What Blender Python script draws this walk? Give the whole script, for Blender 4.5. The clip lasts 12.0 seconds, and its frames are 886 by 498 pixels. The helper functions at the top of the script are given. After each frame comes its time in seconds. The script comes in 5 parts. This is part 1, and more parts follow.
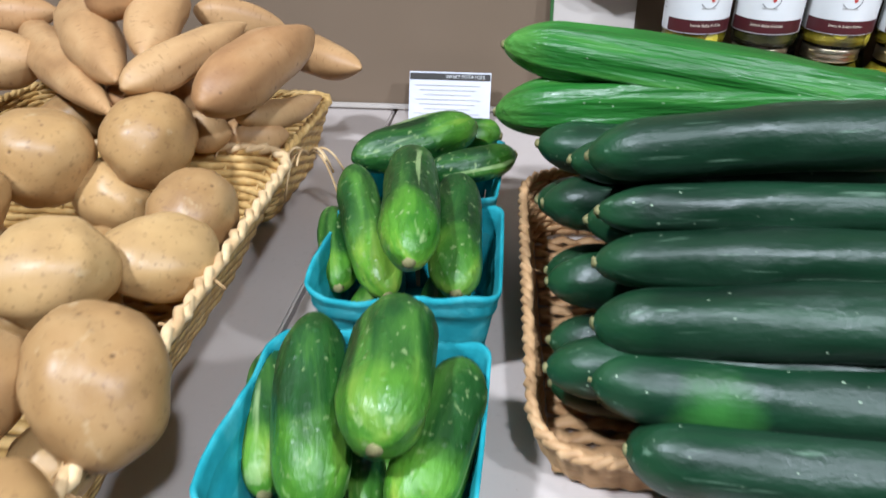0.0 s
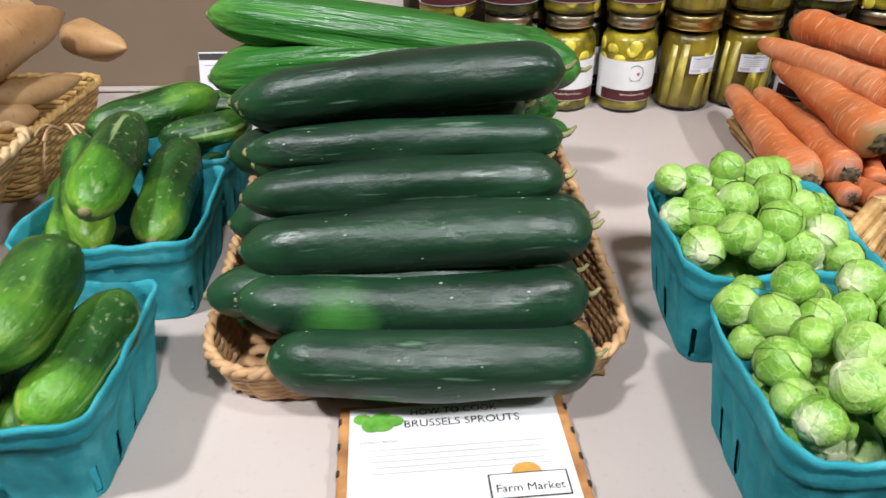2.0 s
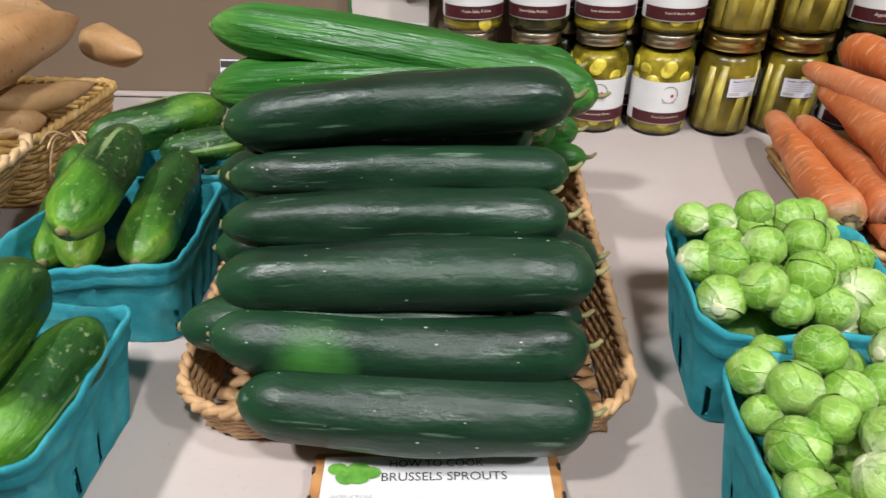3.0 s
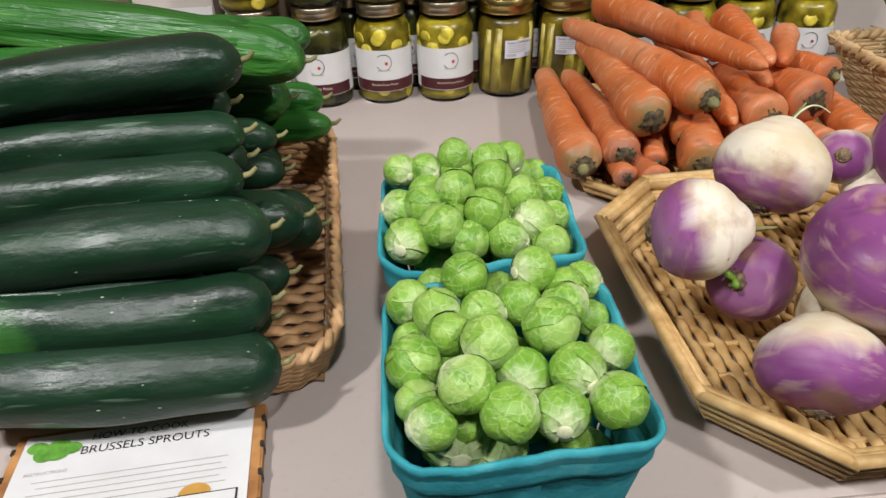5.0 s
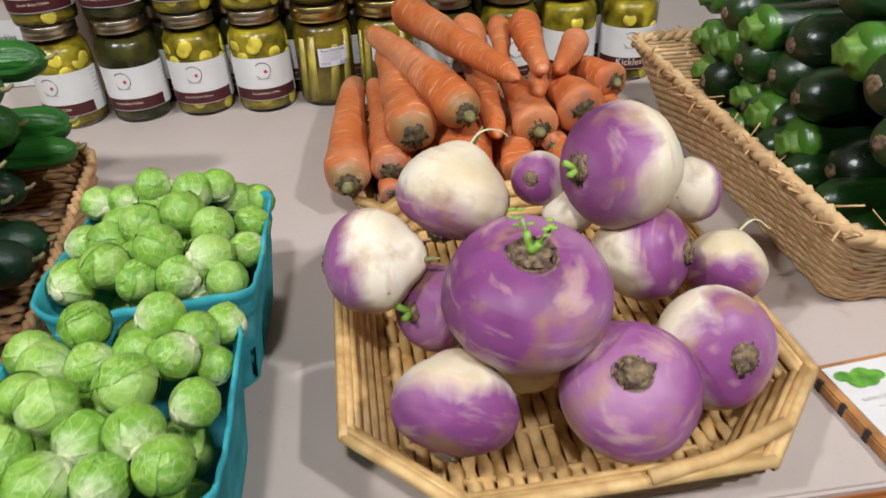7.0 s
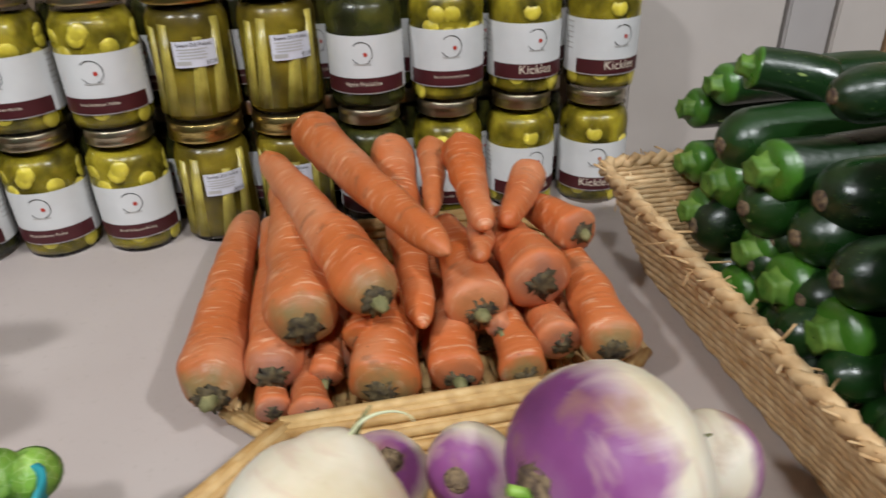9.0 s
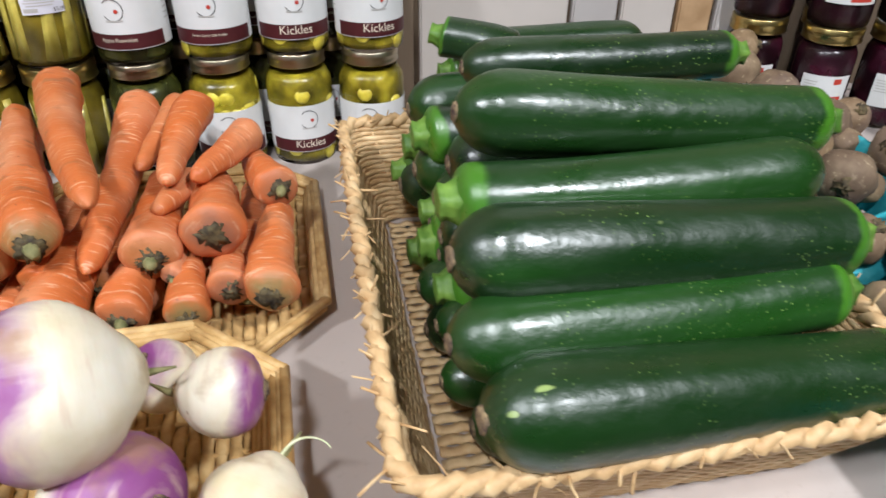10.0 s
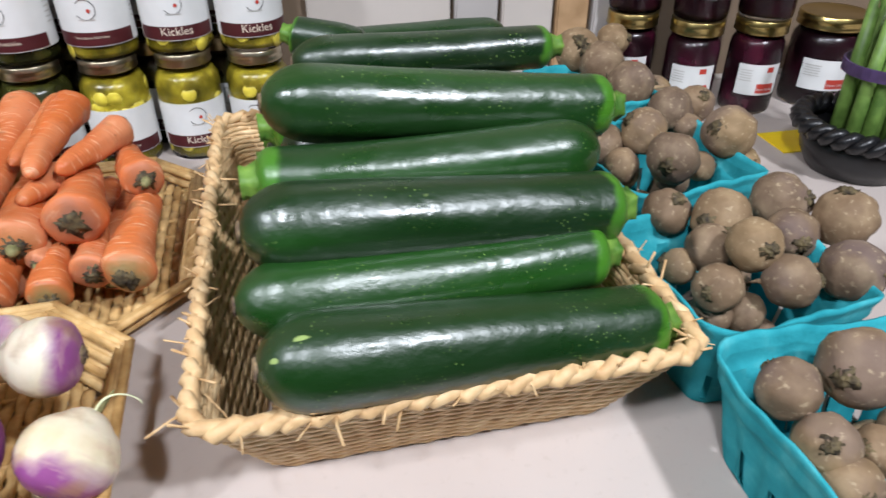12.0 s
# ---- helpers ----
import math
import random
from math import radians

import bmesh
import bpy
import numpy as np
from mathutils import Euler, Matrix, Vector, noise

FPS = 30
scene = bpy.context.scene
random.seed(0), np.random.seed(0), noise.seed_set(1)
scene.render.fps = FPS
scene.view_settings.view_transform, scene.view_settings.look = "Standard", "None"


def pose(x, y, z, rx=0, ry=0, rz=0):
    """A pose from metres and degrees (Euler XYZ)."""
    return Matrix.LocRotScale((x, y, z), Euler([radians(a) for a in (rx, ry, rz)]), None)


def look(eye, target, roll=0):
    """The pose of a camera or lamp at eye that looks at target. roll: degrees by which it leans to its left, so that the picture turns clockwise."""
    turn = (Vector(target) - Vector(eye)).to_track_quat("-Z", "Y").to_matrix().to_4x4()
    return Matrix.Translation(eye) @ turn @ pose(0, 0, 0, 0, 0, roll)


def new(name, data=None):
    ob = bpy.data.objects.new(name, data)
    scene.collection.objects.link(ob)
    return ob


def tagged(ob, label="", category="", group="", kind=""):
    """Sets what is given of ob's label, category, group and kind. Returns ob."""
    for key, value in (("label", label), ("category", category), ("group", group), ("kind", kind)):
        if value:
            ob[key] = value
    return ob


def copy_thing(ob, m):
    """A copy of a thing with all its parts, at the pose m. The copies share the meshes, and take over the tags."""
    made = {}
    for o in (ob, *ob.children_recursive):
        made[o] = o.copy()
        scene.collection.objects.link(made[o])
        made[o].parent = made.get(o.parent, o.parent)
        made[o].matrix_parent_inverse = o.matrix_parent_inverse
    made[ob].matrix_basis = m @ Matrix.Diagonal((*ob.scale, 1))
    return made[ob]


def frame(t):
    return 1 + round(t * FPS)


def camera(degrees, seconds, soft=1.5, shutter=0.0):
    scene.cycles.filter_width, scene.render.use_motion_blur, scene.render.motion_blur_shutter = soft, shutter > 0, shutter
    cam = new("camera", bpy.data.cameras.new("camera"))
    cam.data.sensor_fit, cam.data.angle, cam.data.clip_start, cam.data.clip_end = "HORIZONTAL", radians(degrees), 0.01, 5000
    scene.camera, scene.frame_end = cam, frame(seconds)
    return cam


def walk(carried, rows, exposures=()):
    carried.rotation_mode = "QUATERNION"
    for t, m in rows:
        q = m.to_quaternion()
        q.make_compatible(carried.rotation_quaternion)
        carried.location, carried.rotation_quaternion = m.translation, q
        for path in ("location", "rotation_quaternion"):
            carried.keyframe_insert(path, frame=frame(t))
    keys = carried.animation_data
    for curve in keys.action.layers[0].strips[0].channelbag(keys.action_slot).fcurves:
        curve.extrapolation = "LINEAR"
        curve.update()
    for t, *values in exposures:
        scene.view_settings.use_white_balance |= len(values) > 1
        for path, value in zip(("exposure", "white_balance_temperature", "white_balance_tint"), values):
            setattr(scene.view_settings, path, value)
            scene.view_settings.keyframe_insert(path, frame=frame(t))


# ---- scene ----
cam = camera(65.3, 12.0, shutter=0.3)
PATH = [
    (0, (0.326, -0.042, 1.24), (-0.101, 1.599, 0.181), -1.0),
    (0.5, (0.359, -0.111, 1.241), (-0.105, 1.487, 0.131), -0.9),
    (1, (0.407, -0.133, 1.249), (-0.033, 1.485, 0.16), -1.1),
    (1.5, (0.465, -0.117, 1.242), (0.126, 1.536, 0.167), -1.8),
    (2, (0.501, -0.076, 1.234), (0.295, 1.597, 0.158), -0.8),
    (2.5, (0.514, -0.036, 1.23), (0.218, 1.631, 0.165), 0.5),
    (2.7, (0.515, -0.031, 1.231), (0.18, 1.632, 0.17), -0.4),
    (4.3, (0.633, -0.046, 1.237), (0.497, 1.625, 0.147), -1.1),
    (4.5, (0.648, -0.043, 1.227), (0.514, 1.635, 0.147), -1.8),
    (5, (0.668, -0.04, 1.221), (0.573, 1.631, 0.127), -2.1),
    (5.5, (0.703, -0.041, 1.233), (0.621, 1.629, 0.136), -2.5),
    (6, (0.782, -0.031, 1.224), (0.793, 1.642, 0.128), -1.3),
    (6.5, (0.828, -0.03, 1.213), (0.855, 1.639, 0.112), -1.0),
    (7, (0.856, -0.009, 1.23), (0.824, 1.644, 0.105), -2.8),
    (7.2, (0.861, 0.024, 1.234), (0.813, 1.67, 0.098), -3.9),
    (8.8, (0.873, 0.194, 1.219), (0.930, 1.902, 0.299), -1.6),
    (9, (0.895, 0.195, 1.222), (0.976, 1.893, 0.258), -1.7),
    (9.5, (1.006, 0.179, 1.255), (1.128, 1.851, 0.164), -0.9),
    (10, (1.106, 0.148, 1.24), (1.242, 1.811, 0.139), 0.4),
    (10.5, (1.129, 0.122, 1.248), (1.28, 1.78, 0.14), 0.1),
    (11, (1.148, 0.114, 1.249), (1.297, 1.774, 0.143), -0.8),
    (11.5, (1.164, 0.095, 1.261), (1.301, 1.754, 0.153), -0.6),
    (12, (1.203, 0.092, 1.253), (1.404, 1.747, 0.149), 0.1),
]
walk(cam, [(t, look(eye, target, roll)) for t, eye, target, roll in PATH],
     [(0, 0.22, 5700, 9), (1.0, 0.15, 6200, 11), (2.0, 0.12, 6400, 13), (4.5, -0.3, 6700, 14), (7.0, -0.32, 6550, 12), (9.0, -0.5, 6350, 11), (10.0, 0.08, 6200, 11), (12.0, 0.1, 6050, 12)])


# ---- world and light ----
TOP = 0.9
world = bpy.data.worlds.new("world")
scene.world = world
world.use_nodes = True
world.node_tree.nodes["Background"].inputs[0].default_value = (1.0, 0.97, 0.94, 1)
world.node_tree.nodes["Background"].inputs[1].default_value = 0.012


def lamp(name, eye, target, watts, size, colour=(0.97, 0.985, 1.0)):
    data = bpy.data.lights.new(name, "AREA")
    data.shape, data.size, data.energy, data.color = "DISK", size, watts, colour
    ob = new(name, data)
    ob.matrix_world = look(eye, target)
    return ob


for lx, ly, watts, size in ((0.85, -0.55, 21, 0.14), (2.0, -0.45, 35, 0.14), (-0.25, -0.45, 33, 0.14)):
    lamp("ceiling_lamp", (lx, ly, 2.5), (lx - 0.1, 0.45, TOP), watts, size)
# Weak, broad fill added to lift the shadows; stands for no real fixture.
lamp("ceiling_panel", (0.7, -0.9, 2.75), (0.7, 0.4, TOP), 2, 0.9)
scene.view_settings.exposure = 0.0


# ---- helpers for meshes ----
def part(name, bm, material, parent=None, label="", smooth=True):
    """Links a bmesh or (verts, faces) as one mesh object."""
    me = bpy.data.meshes.new(name)
    if isinstance(bm, tuple):
        me.from_pydata([tuple(v) for v in bm[0]], [], bm[1])
    else:
        bm.to_mesh(me)
        bm.free()
    if smooth:
        me.polygons.foreach_set("use_smooth", [True] * len(me.polygons))
    me.materials.append(material)
    me.update()
    ob = new(name, me)
    if parent:
        ob.parent = parent
    if label:
        tagged(ob, label)
    return ob


def share(name, other, m, parent=None):
    """Another object on the same mesh."""
    ob = new(name, other.data)
    ob.matrix_basis = m
    if parent:
        ob.parent = parent
    return ob


def empty(name, m, label, category, group="", kind=""):
    ob = new(name)
    ob.empty_display_size = 0.02
    ob.matrix_basis = m
    return tagged(ob, label, category, group, kind)


def box(sx, sy, sz, bevel=0.0, at=(0, 0, 0)):
    bm = bmesh.new()
    bmesh.ops.create_cube(bm, size=1.0)
    bmesh.ops.scale(bm, vec=(sx, sy, sz), verts=bm.verts)
    if bevel:
        bmesh.ops.bevel(bm, geom=bm.edges[:], offset=bevel, segments=2, affect="EDGES")
    bmesh.ops.translate(bm, vec=at, verts=bm.verts)
    return bm


def lathe(profile, n=24):
    """Turns (radius, z) pairs about z."""
    verts, faces = [], []
    for r, z in profile:
        for i in range(n):
            a = 2 * math.pi * i / n
            verts.append((r * math.cos(a), r * math.sin(a), z))
    for k in range(len(profile) - 1):
        for i in range(n):
            j = (i + 1) % n
            faces.append((k * n + i, k * n + j, k * n + n + j, k * n + n + i))
    return verts, faces


def tube(points, radius, n=6, closed=False, twist=0.0, squash=1.0):
    """A rope of round section through the points."""
    pts = [Vector(p) for p in points]
    m = len(pts)
    verts, faces = [], []
    for i, p in enumerate(pts):
        a = pts[i - 1] if (closed or i) else p
        b = pts[(i + 1) % m] if (closed or i < m - 1) else p
        d = (b - a).normalized()
        side = d.cross(Vector((0, 0, 1)))
        side = side.normalized() if side.length > 1e-4 else Vector((1, 0, 0))
        up = side.cross(d)
        r = radius(i / max(1, m - 1)) if callable(radius) else radius
        for k in range(n):
            w = 2 * math.pi * k / n + twist * i
            verts.append(p + side * (r * math.cos(w)) + up * (r * squash * math.sin(w)))
    for i in range(m if closed else m - 1):
        for k in range(n):
            i2, k2 = (i + 1) % m, (k + 1) % n
            faces.append((i * n + k, i * n + k2, i2 * n + k2, i2 * n + k))
    if not closed:
        faces.append(tuple(range(n))[::-1])
        faces.append(tuple((m - 1) * n + k for k in range(n)))
    return verts, faces


def join(pieces):
    verts, faces = [], []
    for v, f in pieces:
        o = len(verts)
        verts += list(v)
        faces += [tuple(i + o for i in q) for q in f]
    return verts, faces


def moved(piece, m):
    return [m @ Vector(v) for v in piece[0]], piece[1]


def between(p, q, roll=0.0):
    """A pose in the middle of p and q whose x axis runs from p to q."""
    p, q = Vector(p), Vector(q)
    x = (q - p).normalized()
    up = Vector((0, 0, 1)) if abs(x.z) < 0.95 else Vector((0, 1, 0))
    y = up.cross(x).normalized()
    z = x.cross(y)
    m = Matrix((x, y, z)).transposed().to_4x4()
    return Matrix.Translation((p + q) / 2) @ m @ Matrix.Rotation(roll, 4, "X")


def rod(length, r, shape, rng, n=20, rings=26, bend=0.0, lump=0.03, ribs=0, rib=0.0, freq=3.0):
    """A long vegetable along x: shape(s) gives its share of the radius for s from 0 to 1."""
    verts, faces = [], []
    off = Vector((rng.random() * 50, rng.random() * 50, rng.random() * 50))
    for i in range(rings):
        s = 0.5 - 0.5 * math.cos(math.pi * i / (rings - 1))
        x = (s - 0.5) * length
        for k in range(n):
            w = 2 * math.pi * k / n
            rr = r * shape(s)
            c, d = math.cos(w), math.sin(w)
            rr *= 1 + lump * noise.noise(Vector((x * freq / max(r, 0.01) * 0.5, c * 1.3, d * 1.3)) + off)
            if ribs:
                rr *= 1 + rib * math.cos(ribs * w + 2.0 * noise.noise(Vector((s * 3, 0, 0)) + off)) * shape(s)
            verts.append((x, rr * c, rr * d + bend * (1 - (2 * s - 1) ** 2)))
    for i in range(rings - 1):
        for k in range(n):
            j = (k + 1) % n
            faces.append((i * n + k, i * n + n + k, i * n + n + j, i * n + j))
    faces.append(tuple(range(n)))
    faces.append(tuple((rings - 1) * n + k for k in range(n))[::-1])
    return verts, faces


def ball(r, rng, stretch=(1, 1, 1), lump=0.06, freq=1.5, n=20, rings=14, shape=None):
    verts, faces = [], []
    off = Vector((rng.random() * 50, rng.random() * 50, rng.random() * 50))
    for i in range(rings + 1):
        th = math.pi * i / rings
        for k in range(n):
            w = 2 * math.pi * k / n
            d = Vector((math.sin(th) * math.cos(w), math.sin(th) * math.sin(w), math.cos(th)))
            rr = r * (1 + lump * noise.noise(d * freq + off) + lump * 0.4 * noise.noise(d * freq * 3 + off))
            if shape:
                rr *= shape(d)
            verts.append((d.x * rr * stretch[0], d.y * rr * stretch[1], d.z * rr * stretch[2]))
    for i in range(rings):
        for k in range(n):
            j = (k + 1) % n
            faces.append((i * n + k, i * n + n + k, i * n + n + j, i * n + j))
    return verts, faces


def round_end(s, a, b, pa=0.5, pb=0.5):
    """Rounded ends that take up the shares a and b of the length."""
    if s < a:
        return max(0.02, (1 - (1 - s / a) ** 2)) ** pa
    if s > 1 - b:
        return max(0.02, (1 - (1 - (1 - s) / b) ** 2)) ** pb
    return 1.0


# ---- materials ----
def linear(h):
    return tuple(((int(h[i:i + 2], 16) / 255 + 0.055) / 1.055) ** 2.4 if int(h[i:i + 2], 16) > 10 else int(h[i:i + 2], 16) / 255 / 12.92 for i in (0, 2, 4)) + (1,)


class Mat:
    """A small builder of node materials."""

    def __init__(self, name, rough=0.5, metal=0.0, spec=0.5, coat=0.0, sub=0.0):
        self.m = bpy.data.materials.new(name)
        self.m.use_nodes = True
        self.t = self.m.node_tree
        self.b = self.t.nodes["Principled BSDF"]
        self.b.inputs["Roughness"].default_value = rough
        self.b.inputs["Metallic"].default_value = metal
        self.b.inputs["Specular IOR Level"].default_value = spec
        self.b.inputs["Coat Weight"].default_value = coat
        self.b.inputs["Coat Roughness"].default_value = 0.03
        if sub:
            self.b.inputs["Subsurface Weight"].default_value = sub
            self.b.inputs["Subsurface Scale"].default_value = 0.004
        self.co = self.node("ShaderNodeTexCoord")
        self.info = self.node("ShaderNodeObjectInfo")
        add = self.node("ShaderNodeVectorMath")
        self.link(self.co.outputs["Object"], add.inputs[0])
        mul = self.node("ShaderNodeVectorMath", operation="SCALE")
        mul.inputs[0].default_value = (7, 11, 5)
        self.link(self.info.outputs["Random"], mul.inputs["Scale"])
        self.link(mul.outputs[0], add.inputs[1])
        self.vec = add.outputs[0]

    def node(self, kind, operation=""):
        n = self.t.nodes.new(kind)
        if operation:
            n.operation = operation
        return n

    def link(self, a, b):
        self.t.links.new(a, b)

    def scaled(self, sx, sy, sz):
        n = self.node("ShaderNodeMapping")
        n.inputs["Scale"].default_value = (sx, sy, sz)
        self.link(self.vec, n.inputs["Vector"])
        return n.outputs[0]

    def noise(self, scale, detail=3.0, vec=None, distort=0.0):
        n = self.node("ShaderNodeTexNoise")
        n.inputs["Scale"].default_value, n.inputs["Detail"].default_value, n.inputs["Distortion"].default_value = scale, detail, distort
        self.link(vec or self.vec, n.inputs["Vector"])
        return n.outputs["Fac"]

    def cells(self, scale, vec=None, feature="F1"):
        n = self.node("ShaderNodeTexVoronoi")
        n.feature = feature
        n.inputs["Scale"].default_value = scale
        self.link(vec or self.vec, n.inputs["Vector"])
        return n.outputs["Distance"]

    def ramp(self, fac, *stops):
        n = self.node("ShaderNodeValToRGB")
        e = n.color_ramp.elements
        while len(e) < len(stops):
            e.new(0.5)
        for el, (at, c) in zip(e, stops):
            el.position = at
            el.color = linear(c) if isinstance(c, str) else (c, c, c, 1)
        self.link(fac, n.inputs[0])
        return n.outputs[0]

    def mix(self, fac, a, b, blend="MIX"):
        n = self.node("ShaderNodeMix")
        n.data_type, n.blend_type = "RGBA", blend
        for v, i in ((fac, 0), (a, 6), (b, 7)):
            if isinstance(v, str):
                n.inputs[i].default_value = linear(v)
            elif isinstance(v, (int, float)):
                n.inputs[i].default_value = v if i == 0 else (v, v, v, 1)
            else:
                self.link(v, n.inputs[i])
        return n.outputs[2]

    def axis(self, name):
        n = self.node("ShaderNodeSeparateXYZ")
        self.link(self.co.outputs["Generated"], n.inputs[0])
        return n.outputs[name]

    def sum(self, a, b, k=1.0):
        n = self.node("ShaderNodeMath", operation="MULTIPLY_ADD")
        self.link(b, n.inputs[0])
        n.inputs[1].default_value = k
        self.link(a, n.inputs[2])
        return n.outputs[0]

    def colour(self, c):
        if isinstance(c, str):
            self.b.inputs["Base Color"].default_value = linear(c)
        else:
            self.link(c, self.b.inputs["Base Color"])
        return self

    def rough(self, r):
        self.link(r, self.b.inputs["Roughness"])
        return self

    def bump(self, h, strength=0.3, distance=0.001):
        n = self.node("ShaderNodeBump")
        n.inputs["Strength"].default_value, n.inputs["Distance"].default_value = strength, distance
        self.link(h, n.inputs["Height"])
        if self.b.inputs["Normal"].is_linked:
            self.link(self.b.inputs["Normal"].links[0].from_socket, n.inputs["Normal"])
        self.link(n.outputs[0], self.b.inputs["Normal"])
        return self


def plain(name, c, c2=None, rough=0.6, scale=60, bump=0.15, **kw):
    m = Mat(name, rough, **kw)
    f = m.noise(scale, 4)
    m.colour(m.ramp(f, (0.3, c), (0.7, c2 or c)))
    m.bump(m.noise(scale * 4, 3), bump, 0.0006)
    return m.m


def make_potato():
    m = Mat("potato_skin", 0.42, spec=0.4)
    tint = m.ramp(m.info.outputs["Random"], (0.0, "94714a"), (0.5, "ac8757"), (1.0, "bb9a68"))
    c = m.mix(0.55, m.ramp(m.noise(28, 5), (0.25, "7d5c3a"), (0.5, "a98656"), (0.8, "c6a878")), tint)
    c = m.mix(m.ramp(m.noise(260, 4), (0.58, 0.0), (0.7, 0.5)), c, "745639")
    c = m.mix(m.ramp(m.cells(46), (0.02, 0.85), (0.09, 0.0)), c, "5d432c")
    c = m.mix(m.ramp(m.noise(70, 6), (0.62, 0.0), (0.72, 0.45)), c, "c9b48e")
    m.colour(c).bump(m.noise(420, 4), 0.2, 0.0005).bump(m.ramp(m.cells(46), (0.0, 0.0), (0.14, 1.0)), 0.35, 0.0012)
    return m.m


def make_sweet():
    m = Mat("sweet_potato_skin", 0.5, spec=0.35)
    c = m.ramp(m.noise(16, 5, m.scaled(1, 2.2, 2.2)), (0.25, "86603e"), (0.5, "ae865a"), (0.8, "c9a679"))
    tint = m.ramp(m.info.outputs["Random"], (0.0, "94653f"), (0.3, "b48e60"), (1.0, "c8a878"))
    c = m.mix(0.3, c, tint)
    c = m.mix(m.ramp(m.noise(120, 5, m.scaled(3, 1, 1)), (0.6, 0.0), (0.7, 0.5)), c, "7d5836")
    c = m.mix(m.ramp(m.cells(40), (0.03, 0.7), (0.08, 0.0)), c, "5f4028")
    m.colour(c).bump(m.noise(90, 4, m.scaled(2.5, 1, 1)), 0.35, 0.0012)
    return m.m


def make_cucumber(name, deep, mid, light, gloss, ridge):
    m = Mat(name, gloss, spec=0.45)
    streak = m.noise(22, 5, m.scaled(0.16, 2.0, 2.0), 0.4)
    c = m.ramp(streak, (0.3, deep), (0.58, mid), (0.85, light))
    c = m.mix(m.ramp(m.noise(11, 4), (0.5, 0.0), (0.75, 0.5)), c, mid)
    tip = m.ramp(m.sum(m.axis("X"), m.noise(30, 3), 0.12), (0.08, 0.5), (0.2, 0.0))
    c = m.mix(tip, c, light)
    specks = m.ramp(m.cells(170, m.scaled(0.5, 1, 1)), (0.05, 1.0), (0.11, 0.0))
    some = m.ramp(m.noise(28, 3), (0.5, 0.0), (0.62, 0.9))
    c = m.mix(m.mix(1.0, specks, some, "MULTIPLY"), c, "b2c6a6")
    scratch = m.ramp(m.noise(70, 5, m.scaled(0.25, 3, 3)), (0.64, 0.0), (0.74, 0.45))
    c = m.mix(scratch, c, "7d9a80")
    far = m.node("ShaderNodeVectorMath", operation="DISTANCE")
    m.link(m.co.outputs["Object"], far.inputs[0])
    far.inputs[1].default_value = (-0.045, -0.014, -0.008)
    spot = m.ramp(m.sum(far.outputs["Value"], m.noise(90, 3), 0.012), (0.014, 1.0), (0.034, 0.0))
    c = m.mix(m.mix(1.0, spot, m.info.outputs["Color"], "MULTIPLY"), c, "37702c")
    m.colour(c)
    m.bump(m.noise(34, 5, m.scaled(0.12, 1.6, 1.6)), 0.8, ridge).bump(m.noise(90, 5, m.scaled(0.5, 1.0, 1.0)), 0.5, 0.0024).bump(m.noise(320, 4), 0.25, 0.0007)
    m.rough(m.ramp(m.noise(30, 4), (0.3, gloss - 0.08), (0.7, gloss + 0.1)))
    return m.m


def make_pickler():
    m = Mat("pickling_cucumber_skin", 0.42, spec=0.45)
    n1 = m.noise(26, 6, m.scaled(0.35, 1.6, 1.6), 0.8)
    end = m.sum(m.axis("X"), m.noise(30, 4), 0.5)
    a = m.ramp(n1, (0.3, "0f2a0e"), (0.5, "1f4a1b"), (0.7, "4c7c2c"))
    b = m.ramp(n1, (0.3, "2f681a"), (0.55, "5f9628"), (0.78, "a5b848"))
    warm = m.ramp(m.info.outputs["Random"], (0.0, 0.25), (1.0, 0.9))
    c = m.mix(m.mix(1.0, m.ramp(end, (0.85, 0.0), (1.3, 1.0)), warm, "MULTIPLY"), a, b)
    c = m.mix(m.ramp(m.noise(75, 3, m.scaled(0.07, 1, 1)), (0.63, 0.0), (0.68, 0.5)), c, "a9bf80")
    c = m.mix(m.ramp(m.noise(200, 4), (0.62, 0.0), (0.72, 0.6)), c, "8ea36a")
    m.colour(c).bump(m.ramp(m.cells(110), (0.0, 1.0), (0.3, 0.0)), 0.5, 0.0014).bump(m.noise(55, 5, m.scaled(0.4, 1, 1)), 0.9, 0.005)
    m.rough(m.ramp(m.noise(60, 3), (0.3, 0.34), (0.7, 0.52)))
    return m.m


